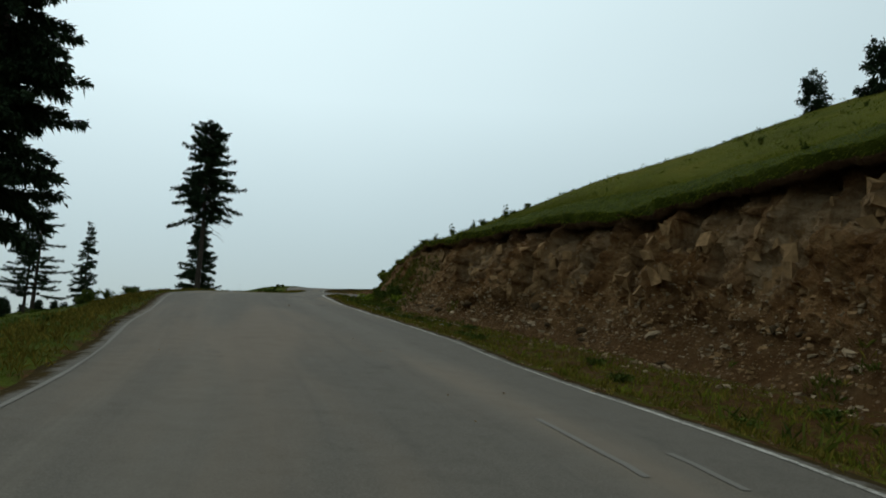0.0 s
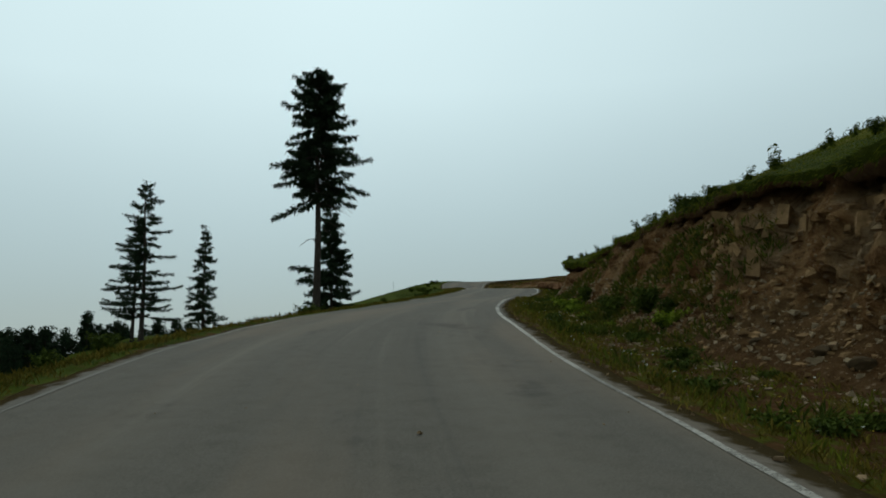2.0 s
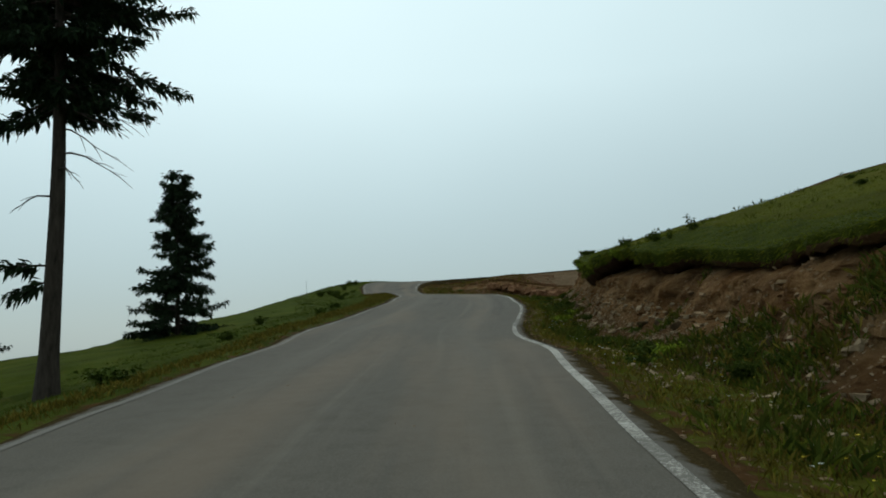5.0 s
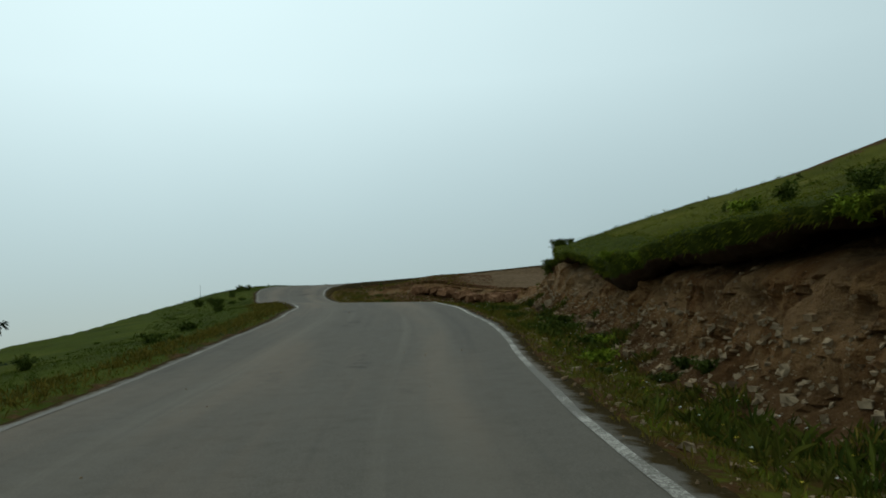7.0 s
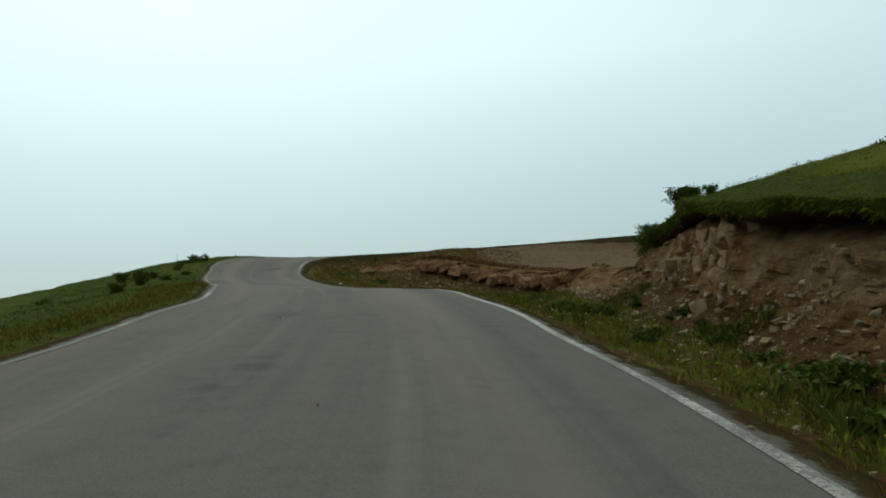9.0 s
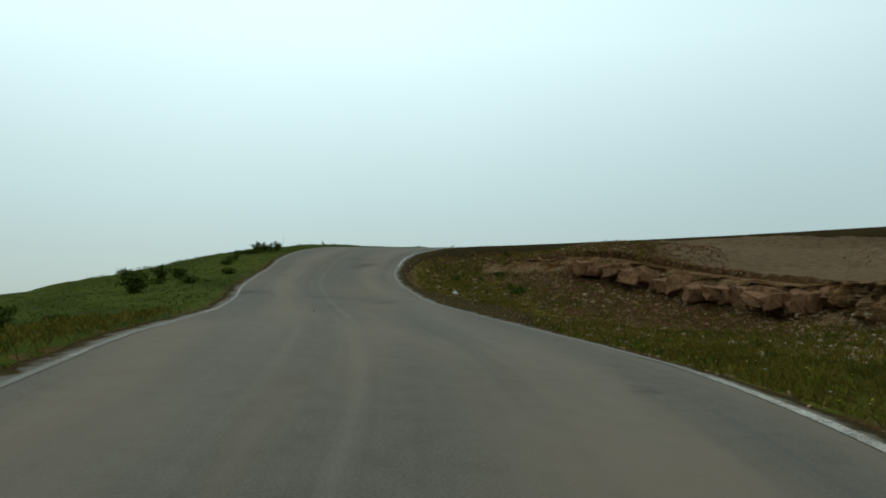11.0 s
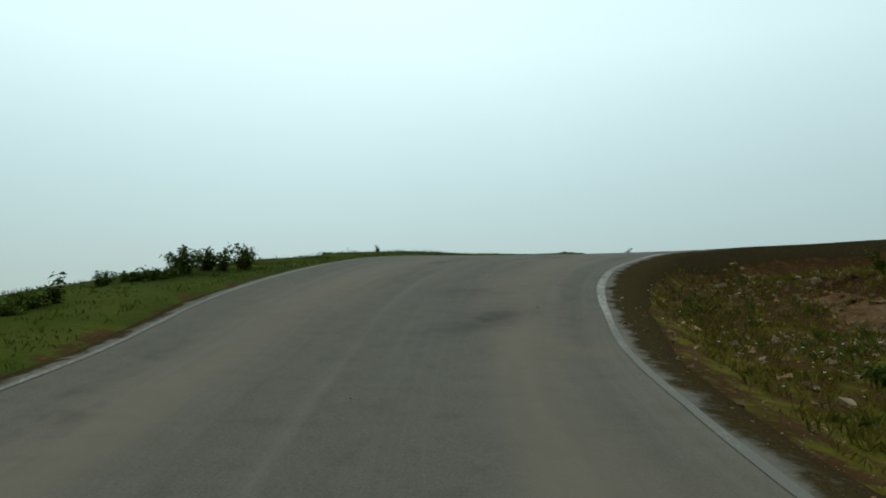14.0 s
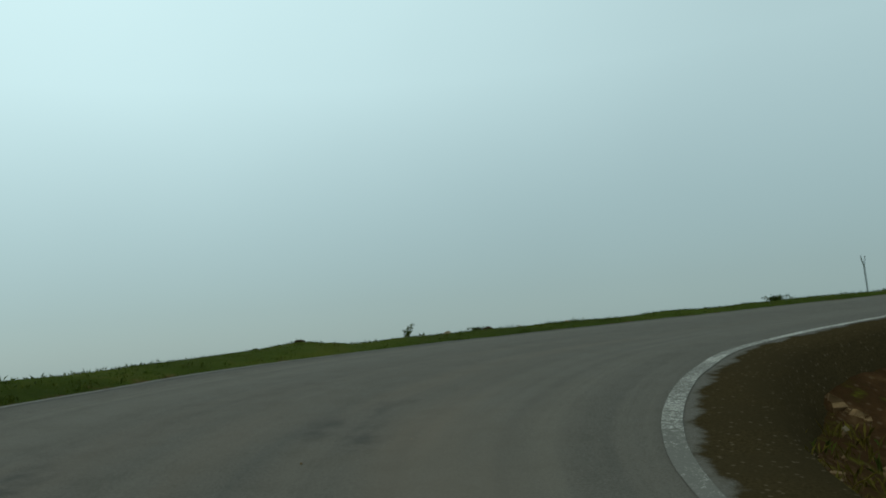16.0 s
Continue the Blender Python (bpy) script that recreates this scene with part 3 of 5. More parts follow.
def cells(u, w, du, dw, seed):
    """Blocky relief: a random height per irregular cell, for arrays of positions on the face."""
    rng = np.random.default_rng(seed)
    table, ju, jw = rng.uniform(-1, 1, 4096), rng.uniform(0.15, 0.85, 4096), rng.uniform(0.15, 0.85, 4096)
    best, val = np.full(u.shape, 1e9), np.zeros(u.shape)
    iu, iw = np.floor(u / du), np.floor(w / dw)
    for a in (-1, 0, 1):
        for b in (-1, 0, 1):
            key = ((iu + a) * 73 + (iw + b) * 1117).astype(int) % 4096
            d = ((iu + a + ju[key]) - u / du) ** 2 + ((iw + b + jw[key]) - w / dw) ** 2
            near = d < best
            best, val = np.where(near, d, best), np.where(near, table[key], val)
    return val


def build_bank():
    """The cut face: from below the foot, up the scree and the face, under the turf lip and a little way onto the meadow."""
    n, m, mf = len(FOOT), 84, 62
    base, _, _ = ground_z(FOOT[:, 0], FOOT[:, 1])
    lipv, liph, rise, turfd = (FOOT[:, c][:, None] for c in (2, 3, 4, 5))
    base = base[:, None]
    s = (np.arange(n) * FOOT_STEP)[:, None]
    green = np.clip(turfd * 2.2, 0, 1)
    big = fbm(s * 0.55, s * 0.0 + 1.0, 0.0, 3)
    # face
    f = np.linspace(0, 1, mf)[None, :]
    h = liph * f - 0.18 * (1 - f)
    toe = 1 - (1 - np.minimum(f / 0.5, 1)) ** 2
    cutm = smoothstep(FOOT[:, 1:2], 107, 111) * (1 - smoothstep(FOOT[:, 1:2], 126, 128))
    v = lipv * np.minimum(0.70 * f + 0.28 * toe, 1.0) - 2.0 * np.maximum(0, 0.20 - f)
    v = v + cutm * (0.55 * smoothstep(fbm(s * 0.5, s * 0 + 3.0), -0.2, 0.5) * smoothstep(f, 0.08, 0.14) * (1 - smoothstep(f + 0.06 * fbm(s * 0.8, s * 0), 0.24, 0.34)) - 0.25 * smoothstep(f, 0.45, 0.55) * (1 - f))
    z = base + h + 0 * s
    slab = 1 - 0.65 * smoothstep(FOOT[:, 1:2], 28, 40) + 0.4 * smoothstep(FOOT[:, 1:2], 104, 110)
    rocky = slab * smoothstep(f + 0.25 * fbm(s * 0.4, f * 2 + 0 * s), 0.22, 0.5) * np.minimum(1, liph / 1.6)
    gully = np.abs(fbm(s * 1.5 + 0.25 * z, z * 0.35, 0.0, 3))
    off = 0.32 * big * smoothstep(f, 0.05, 0.4) + rocky * (0.52 * (gully - 0.4) + 0.36 * cells(s + 0.3 * z, z - 0.1 * s, 0.66, 1.7, 5)
        + 0.16 * cells(s - 0.3 * z, z + 0.2 * s, 0.28, 0.7, 6) + 0.13 * fbm(s * 2.6 + 0.8 * z, z * 2.2 + big, 0.0, 3))
    hard, firm = off, 1 - smoothstep(FOOT[:, 1:2], 30, 40)
    for _ in range(1):                   # weathered edges, crisper where the face is rock
        off = (off + np.roll(off, 1, 0) + np.roll(off, -1, 0)) / 3
        q = np.pad(off, ((0, 0), (2, 2)), mode="edge")
        off = (q[:, :-4] + q[:, 1:-3] + q[:, 2:-2] + q[:, 3:-1] + q[:, 4:]) / 5
    hard = (np.roll(hard, 1, 1) + 2 * hard + np.roll(hard, -1, 1)) / 4
    off = off + (hard - off) * (0.4 + 0.5 * firm) * smoothstep(f, 0.1, 0.3)
    off = off + np.minimum(1, liph / 1.6) * smoothstep(f, 0.04, 0.2) * (0.085 * fbm(s * 6.5, z * 6.0, 0.0, 3) + 0.065 * cells(s + 0.3 * z, z - 0.3 * s, 0.2, 0.22, 7))
    thick = np.clip(turfd / 0.6, 0, 1.15)
    heavy = smoothstep(turfd, 0.45, 0.62)
    off = off + ((0.72 + 0.35 * heavy) + 0.25 * fbm(s * 0.9, s * 0 + 2.0)) * smoothstep(f, 0.80 - 0.10 * thick, 0.95) * green * thick * np.minimum(1, lipv)
    off = off + cutm * smoothstep(f, 0.25, 0.4) * (1 - smoothstep(f, 0.9, 1.0)) * (0.30 * cells(s, z, 1.5, 0.8, 11) + 0.12 * cells(s, z, 0.5, 0.35, 12))
    vf, zf = v + off, z
    tan = np.clip(0.5 + cells(s + 0.3 * z, z - 0.1 * s, 0.66, 1.7, 5), 0, 1) * smoothstep(f, 0.35, 0.55) * (1 - smoothstep(f, 0.84, 0.9)) * (0.25 + 0.75 * firm + 0.6 * smoothstep(FOOT[:, 1:2], 78, 88) * (1 - smoothstep(FOOT[:, 1:2], 104, 110))) * smoothstep(fbm(s * 0.5, z * 0.6), -0.3, 0.3)
    tan = np.concatenate([tan, np.zeros((n, m - mf))], 1)
    # turf lip
    g = np.linspace(0, 1, m - mf)[None, :]
    rag = np.clip(0.5 + 0.4 * fbm(s * 1.3, s * 0 + 6.0, 0.0, 4) + 0.4 * fbm(s * 0.7, s * 0 + 2.0, 0.0, 2), 0, 1.4)
    hang = (0.24 + 0.40 * rag + 0.30 * heavy) * np.sin(np.pi * np.minimum(1, 0.10 + g * 1.7)) ** 0.7 * np.minimum(1, turfd * 2)
    vt = lipv - hang + 3.2 * np.maximum(0, g - 0.25) ** 1.3 + (0.32 * big + 0.20 * fbm(s * 2.2, s * 0 + 4.0)) * (1 - g)
    fy = FOOT[:, 1:2]
    drop = (0.22 + 0.34 * rag) * (1 - 0.1 * heavy + 0.6 * np.exp(-((fy - 79.0) / 3.0) ** 2) - 0.35 * np.exp(-((fy - 86.5) / 2.2) ** 2)) * green * (1 - smoothstep(g, 0.0, 0.28))
    zt = base + liph - drop + 0.26 * turfd * smoothstep(g, 0.02, 0.5) * (1 - smoothstep(g, 0.6, 1.0)) + hill_rise(vt - lipv, rise) + 0.07 * fbm(s * 1.4, vt * 1.5) * (1 - g) + 0.03 * cells(s, vt, 0.3, 0.3, 8) * (1 - g) - 0.10 * smoothstep(g, 0.75, 1.0)
    V, Z = np.concatenate([vf, vt], 1), np.concatenate([zf, zt + 0 * vt], 1)
    # mask of the painted shade: top of the face and front of the turf
    lip_shade = np.concatenate([0.75 * smoothstep(f + 0.06 * fbm(s * 2.3, s * 0), 0.80, 0.94) * green, 0.85 * green * (1 - smoothstep(g, 0.10, 0.2))], 1)
    TA = np.concatenate([1 - smoothstep(f + 0.12 * fbm(s * 0.7, z * 0.8), 0.2, 0.42) + 0 * s, np.zeros((n, m - mf))], 1) * (1 - cutm)
    T = np.concatenate([0.36 * (f < 0.12) + 0 * s, green * smoothstep(g, 0.06, 0.16)], 1)
    P = np.stack([FOOT[:, :1] + FOOT_R[:, :1] * V, FOOT[:, 1:2] + FOOT_R[:, 1:2] * V, Z], -1)
    ob = mesh_object("cut_bank", P.reshape(-1, 3), grid_faces(n, m), M_BANK, False, {"turf": T, "root": lip_shade, "talus": TA, "pale": tan})
    tagged(ob, "brown cut earth and rock bank under an overhanging turf edge", "bank", kind="structure")
    return P, mf


build_ground()
build_road()
BANK, FACE_ROWS = build_bank()


# ---------------------------------------------------------------- plants and stones
def part(name, verts, faces, material, parent, label="", smooth=False):
    ob = mesh_object(name, verts, faces, material, smooth)
    ob.parent = parent
    if label:
        ob["label"] = label
    return ob


def empty(name, at, turn=0.0, scale=1.0):
    ob = new(name)
    ob.empty_display_size = 0.2
    ob.matrix_basis = Matrix.LocRotScale(at, Euler((0, 0, turn)), (scale,) * 3)
    return ob


def unit(v):
    return v / (np.linalg.norm(v, axis=-1, keepdims=True) + 1e-9)


def sprigs(base, way, length, width, rng, droop=0.25):
    """Folded narrow leaves: base, two flanks, a bent tip. Arrays of n; returns verts and faces."""
    n = len(base)
    side = unit(np.cross(way, rng.normal(size=(n, 3)) * 0.6 + np.array([0, 0, 1.0])))
    L, W = np.asarray(length)[:, None], np.asarray(width)[:, None]
    mid = base + way * L * 0.5
    tip = base + way * L + np.array([0, 0, -1.0]) * L * droop
    V = np.stack([base, mid + side * W * 0.5, tip, mid - side * W * 0.5], 1).reshape(-1, 3)
    k = np.arange(n)[:, None] * 4
    return V, np.concatenate([k + [0, 1, 2], k + [0, 2, 3]], 1).reshape(-1, 3)


def tube(path, radii, sides=7):
    """A tapered tube along a path of points."""
    path = np.asarray(path, float)
    t = unit(np.gradient(path, axis=0))
    a = unit(np.cross(t, np.array([0.3, 0.9, 0.2])))
    b = np.cross(t, a)
    ang = np.linspace(0, 2 * np.pi, sides, endpoint=False)
    V = path[:, None] + np.asarray(radii)[:, None, None] * (np.cos(ang)[None, :, None] * a[:, None] + np.sin(ang)[None, :, None] * b[:, None])
    F = []
    for i in range(len(path) - 1):
        for k in range(sides):
            F.append((i * sides + k, i * sides + (k + 1) % sides, (i + 1) * sides + (k + 1) % sides, (i + 1) * sides + k))
    return V.reshape(-1, 3), F


def join(pieces):
    V, F, o = [], [], 0
    for v, f in pieces:
        V.append(np.asarray(v))
        F += [tuple(int(i) + o for i in q) for q in f]
        o += len(v)
    return np.concatenate(V), F


def spruce(at, height, clear, radius, seed, label, stems=((0, 0, 1.0),), gap=0.42, sprig=0.34, dense=1.0, shape=0.8, tip=0.25, droop=0.12, ragged=0.25, per=5, extra=(), tiers=False, waist=1.0, twigs=()):
    """A conifer: tapered trunk with limbs, and a crown of many needle sprigs in whorls.
    clear: height of the bare stem; shape: below 1 the crown stays wide longer; tip: crown radius at the top, as a share."""
    rng = np.random.default_rng(seed)
    root = empty("spruce_tree", at)
    tagged(root, label, "tree")
    wood, B, W, L, D = [], [], [], [], []
    for sx, sy, share in stems:
        h = height * share
        zs = np.linspace(-0.4, h, 14)
        sway = np.stack([sx + 0.05 * np.sin(zs * 0.5 + seed), sy + 0.05 * np.cos(zs * 0.4 + seed), zs], 1)
        wood.append(tube(sway, np.maximum(0.015, 0.017 * height * share * (1 - 0.93 * np.clip(zs, 0, h) / h) * (1 + 0.35 * (zs < 0.2)))))
        limbs = []
        z = clear
        while z < h - 0.15:
            f = (z - clear) / (h - clear)
            r = radius * share * (tip + (1 - tip) * (1 - f) ** shape) * (0.55 + 0.45 * min(1, f / 0.12 + 0.35)) * min(1, waist + 1.1 * f)
            for _ in range(per):
                limbs.append((z + rng.uniform(-0.5, 0.5) * gap * (0.3 if tiers else 1.8), rng.uniform(0, 2 * np.pi), r * rng.uniform(1 - 2 * ragged, 1 + ragged)))
            z += gap * rng.uniform(0.75, 1.3) * (1 - 0.35 * f)
        for z, az, r in [*limbs, *extra]:
            if r < 0.08:
                continue
            n = max(3, int(r / 0.35))
            q = np.linspace(0, 1, n + 1)
            rise = rng.uniform(-0.05, 0.45) if z > h * 0.8 else rng.uniform(-0.12, 0.12) if tiers else rng.uniform(-0.45, 0.35)
            p = np.stack([sx + np.cos(az) * r * q, sy + np.sin(az) * r * q, z + r * (rise * q - droop * q**2 + 0.10 * q**4)], 1)
            wood.append(tube(p, 0.012 + 0.022 * r * (1 - q) * 0.5, 4))
            m = int(dense * (8 + 42 * r))
            t = rng.uniform(0.12, 1.0, m) ** 0.75
            at_p = np.stack([np.interp(t, q, p[:, c]) for c in range(3)], 1)
            out = np.array([np.cos(az), np.sin(az), 0])
            acr = np.array([-np.sin(az), np.cos(az), 0])
            lat = rng.choice([-1, 1], m)[:, None] * acr * rng.uniform(0.3, 1.0, (m, 1))
            way = unit(out * rng.uniform(0.25, 1.0, (m, 1)) + lat + np.array([0, 0, 1]) * rng.uniform(-0.8, 0.5, (m, 1)) * (1 if tiers else 1.5))
            B.append(at_p + rng.normal(size=(m, 3)) * 0.05)
            W.append(way)
            ln = sprig * rng.uniform(0.6, 1.35, m) * (0.75 + 0.5 * (1 - t)) * min(1.0, 0.55 + r * 0.5)
            L.append(ln)
            D.append(ln * rng.uniform(0.24, 0.40, m))
        for z, az, r in twigs:               # dead, bare lower limbs
            q = np.linspace(0, 1, 6)
            p = np.stack([sx + np.cos(az) * r * q, sy + np.sin(az) * r * q, z - 0.38 * r * q**1.5 + 0.06 * np.sin(q * 7 + z)], 1)
            wood.append(tube(p, 0.028 * (1.1 - q), 4))
            for t in (0.35, 0.55, 0.75):
                b0 = np.array([np.interp(t, q, p[:, c]) for c in range(3)])
                tipv = b0 + np.array([np.cos(az + rng.uniform(-0.9, 0.9)), np.sin(az + rng.uniform(-0.9, 0.9)), -rng.uniform(0.3, 0.9)]) * 0.35 * r
                wood.append(tube([b0, (b0 + tipv) / 2 + [0, 0, 0.03], tipv], (0.014, 0.010, 0.005), 3))
        topv = rng.normal(size=(40, 3)) * [0.12, 0.12, 0.3] + [sx, sy, h - 0.25]
        topv[:, 2] = np.minimum(topv[:, 2], h - 0.05)
        B.append(topv)
        W.append(unit(rng.normal(size=(40, 3)) + [0, 0, 0.8]))
        L.append(np.full(40, sprig * 0.8))
        D.append(np.full(40, sprig * 0.3))
    V, F = join(wood)
    part("trunk", V, F, M_BARK, root, "grey-brown bark trunk with thin limbs", True)
    V, F = sprigs(np.concatenate(B), np.concatenate(W), np.concatenate(L), np.concatenate(D), rng)
    part("crown", V, F, M_NEEDLE, root, "dark green needle crown")
    return root


def on_ground(x, y, sink=0.05):
    z, _, _ = ground_z(np.array([x], float), np.array([y], float))
    return (x, y, float(z[0]) - sink)


def weed(kind, seed, material, label):
    """A leafy clump: stems with paired leaves; kind: height, spread, stems, leaf length."""
    h, r, stems, leaf = kind
    rng = np.random.default_rng(seed)
    root = empty("weed_plant", (0, 0, 0))
    tagged(root, label, "plant", "roadside plants")
    wood, B, W, L, D = [], [], [], [], []
    for _ in range(stems):
        az, lean = rng.uniform(0, 2 * np.pi), rng.uniform(0.1, 1.0)
        hh = h * rng.uniform(0.5, 1.0)
        q = np.linspace(0, 1, 6)
        p = np.stack([np.cos(az) * r * lean * q**1.4, np.sin(az) * r * lean * q**1.4, hh * (q - 0.15 * q**2) - 0.05], 1)
        wood.append(tube(p, 0.010 * h * (1.15 - q), 4))
        m = int(26 + 52 * hh)
        t = rng.uniform(0.05, 1, m)
        at_p = np.stack([np.interp(t, q, p[:, c]) for c in range(3)], 1)
        w = unit(rng.normal(size=(m, 3)) * [1, 1, 0.5] + [0, 0, 0.25])
        B.append(at_p + rng.normal(size=(m, 3)) * leaf * 0.35)
        W.append(w)
        ln = leaf * rng.uniform(0.6, 1.3, m)
        L.append(ln)
        D.append(ln * rng.uniform(0.35, 0.6, m))
    V, F = join(wood)
    part("stem", V, F, material, root, "", True)
    V, F = sprigs(np.concatenate(B), np.concatenate(W), np.concatenate(L), np.concatenate(D), rng, 0.3)
    part("foliage", V, F, material, root)
    return root


def stones(points, sizes, rng, flat=0.6):
    """Angular stones: jittered, cut octahedra, all in one mesh."""
    n = len(points)
    dirs = unit(np.array([(1, 1, 1), (1, -1, 1), (-1, -1, 1), (-1, 1, 1), (1, 1, -1), (1, -1, -1), (-1, -1, -1), (-1, 1, -1)], float))
    V = dirs[None] * rng.uniform(0.35, 1.25, (n, 8, 1)) * np.asarray(sizes)[:, None, None] * np.array([1, 1, flat]) * rng.uniform(0.6, 1.4, (n, 1, 3))
    a, b = rng.uniform(0, 2 * np.pi, n), rng.uniform(-0.6, 0.6, n)
    ca, sa, cb, sb = np.cos(a), np.sin(a), np.cos(b), np.sin(b)
    x, y, z = V[..., 0].copy(), V[..., 1].copy(), V[..., 2].copy()
    x, z = x * cb[:, None] + z * sb[:, None], -x * sb[:, None] + z * cb[:, None]
    x, y = x * ca[:, None] - y * sa[:, None], x * sa[:, None] + y * ca[:, None]
    V = (np.stack([x, y, z], -1) + np.asarray(points)[:, None]).reshape(-1, 3)
    quad = np.array([(0, 3, 2, 1), (4, 5, 6, 7), (0, 1, 5, 4), (1, 2, 6, 5), (2, 3, 7, 6), (3, 0, 4, 7)])
    return V, (np.arange(n)[:, None, None] * 8 + quad[None]).reshape(-1, 4)


def rock(at, size, seed, material, label, flat=0.65):
    rng = np.random.default_rng(seed)
    bm = bmesh.new()
    bmesh.ops.create_icosphere(bm, subdivisions=2, radius=1)
    cuts = [(unit(rng.normal(size=3)), rng.uniform(0.42, 0.78)) for _ in range(12)]
    for v in bm.verts:
        c = np.array(v.co)
        for nrm, d in cuts:
            over = c @ nrm - d
            if over > 0:
                c = c - nrm * over
        v.co = c * size * np.array([1, 0.8, flat]) * (1 + 0.05 * rng.normal())
    me = bpy.data.meshes.new("rock")
    bm.to_mesh(me)
    bm.free()
    me.materials.append(material)
    ob = new("rock", me)
    ob.matrix_basis = Matrix.LocRotScale(at, Euler((0, 0, rng.uniform(0, 6.28))), None)
    return tagged(ob, label, "rock", "loose rocks")


def rock_blocks(name, label, material, spots, seed):
    """An outcrop: angular blocks with worn edges, set into the bank. spots: station, row, length, depth, height, how far it stands out."""
    rng = np.random.default_rng(seed)
    i0, r0 = spots[len(spots) // 2][:2]
    root = empty(name, tuple(BANK[i0, r0]))
    tagged(root, label, "rock")
    home = np.array(BANK[i0, r0])
    for i, row, length, depth, height, proud in spots:
        bm = bmesh.new()
        bmesh.ops.create_cube(bm, size=1.0)
        bmesh.ops.subdivide_edges(bm, edges=bm.edges[:], cuts=1, use_grid_fill=True)
        for v in bm.verts:
            v.co = Vector(c * q + w * rng.uniform(-1, 1) for c, q, w in zip(v.co, (length, depth, height), (0.13 * length, 0.13 * depth, 0.13 * height)))
        bmesh.ops.bevel(bm, geom=bm.edges[:], offset=0.03, segments=1, affect="EDGES")
        away = -FOOT_R[i]
        turn = math.atan2(away[1], away[0]) + math.pi / 2 + rng.uniform(-0.15, 0.15)
        at = np.array(BANK[i, row]) + [*(away * proud), 0] - home
        bm.transform(Matrix.Translation(at) @ Euler((rng.uniform(-0.25, 0.25), rng.uniform(-0.3, 0.3), turn + rng.uniform(-0.25, 0.25))).to_matrix().to_4x4())
        me = bpy.data.meshes.new("block")
        bm.to_mesh(me)
        bm.free()
        me.materials.append(material)
        ob = new("block", me)
        ob.parent = root
    return root


M_SLAB = mat_rock("slab_rock", (0.245, 0.145, 0.066))

M_OUT = mat_rock("outcrop_rock", (0.190, 0.115, 0.058))
M_RED = mat_rock("red_brown_rock", (0.175, 0.088, 0.044))
rng = np.random.default_rng(17)
rock_blocks("rock_ledge", "red-brown blocky rock ledge overhanging a bare slope", M_RED,
            [(1224 + 4 * k + int(rng.integers(-1, 2)), (40 if k < 8 else 32) + int(rng.integers(-6, 7)), rng.uniform(0.4, 0.95), rng.uniform(0.6, 0.9), rng.uniform(0.28, 0.7), rng.uniform(-0.15, 0.12) + (0.12 if k > 7 else 0)) for k in range(27)], 18)
rock_blocks("rock_outcrop", "tan blocky rock outcrop under a turf edge", M_OUT,
            [(966 + 2 * k + int(rng.integers(-1, 2)), int(rng.uniform(26, 56)), rng.uniform(0.25, 0.65), rng.uniform(0.4, 0.6), rng.uniform(0.2, 0.5), rng.uniform(-0.20, -0.10)) for k in range(24)], 19)

for k in range(20):                      # chunks broken off the ledge
    x, y = rng.uniform(-14.5, -8.5), rng.uniform(125.0, 129.0)
    rock(on_ground(x, y, 0.04), rng.uniform(0.12, 0.34), 400 + k, M_RED, "red-brown rock chunk broken off the ledge", 0.7)

# ---- trees
spruce(on_ground(-12.05, 19.26), 17.0, 2.9, 2.05, 3, "large dark spruce with low dense branches beside the road", gap=0.30, dense=4.6, shape=0.55, sprig=0.23, per=8, ragged=0.26, droop=0.25)
spruce((-19.83, 61.50, 4.42), 14.6, 6.7, 2.4, 5, "tall spruce with a long bare trunk and high ragged crown", gap=0.33, dense=2.1, shape=0.62, tip=0.24, sprig=0.27, per=7,
       ragged=0.36, waist=0.66, extra=((2.9, 3.4, 1.5), (2.6, 3.0, 1.2), (9.6, 2.6, 3.3), (7.0, 3.0, 2.9), (9.0, 0.2, 3.1), (8.4, 0.5, 2.9)),
       twigs=((6.9, 0.2, 1.9), (6.6, -0.4, 2.2), (7.3, 0.5, 2.3), (7.8, -0.1, 2.4), (6.2, 0.9, 1.5), (5.6, 0.1, 1.7), (5.2, -0.6, 1.3), (6.8, 2.9, 1.4), (4.6, 3.4, 1.0)))
spruce((-27.0, 83.8, 5.1), 9.7, 0.7, 2.6, 7, "bushy young spruce standing behind a tall trunk", gap=0.33, dense=1.9, shape=0.8, sprig=0.28, tip=0.15, per=6)
spruce((-39.11, 84.33, 4.05), 10.1, 0.9, 1.95, 9, "slim conical spruce on the grassy slope", gap=0.42, dense=1.4, shape=0.9, sprig=0.28, tip=0.10)
spruce((-41.35, 78.34, 3.85), 13.3, 2.0, 3.5, 11, "sparse twin-stemmed spruce with level layered branches", stems=((0, 0, 1.0), (-0.95, 0.2, 0.74)), gap=0.5, dense=1.35, shape=0.85,
       sprig=0.26, tip=0.1, droop=0.05, ragged=0.35, per=5, tiers=True)
spruce(on_ground(14.29, 30.84), 1.7, 0.1, 0.62, 13, "small bushy spruce on the hill crest", gap=0.22, dense=1.5, sprig=0.26, shape=0.6, tip=0.4)
spruce(on_ground(16.23, 29.41), 2.1, 0.1, 0.8, 14, "small bushy spruce on the hill crest", gap=0.24, dense=1.4, sprig=0.28, shape=0.6, tip=0.3)
small = spruce(on_ground(-43.31, 74.08), 3.4, 0.3, 1.0, 15, "young spruce at the edge of the woods below the road", gap=0.3, dense=1.0, sprig=0.34)
small["group"] = "young woods"
rng = np.random.default_rng(21)
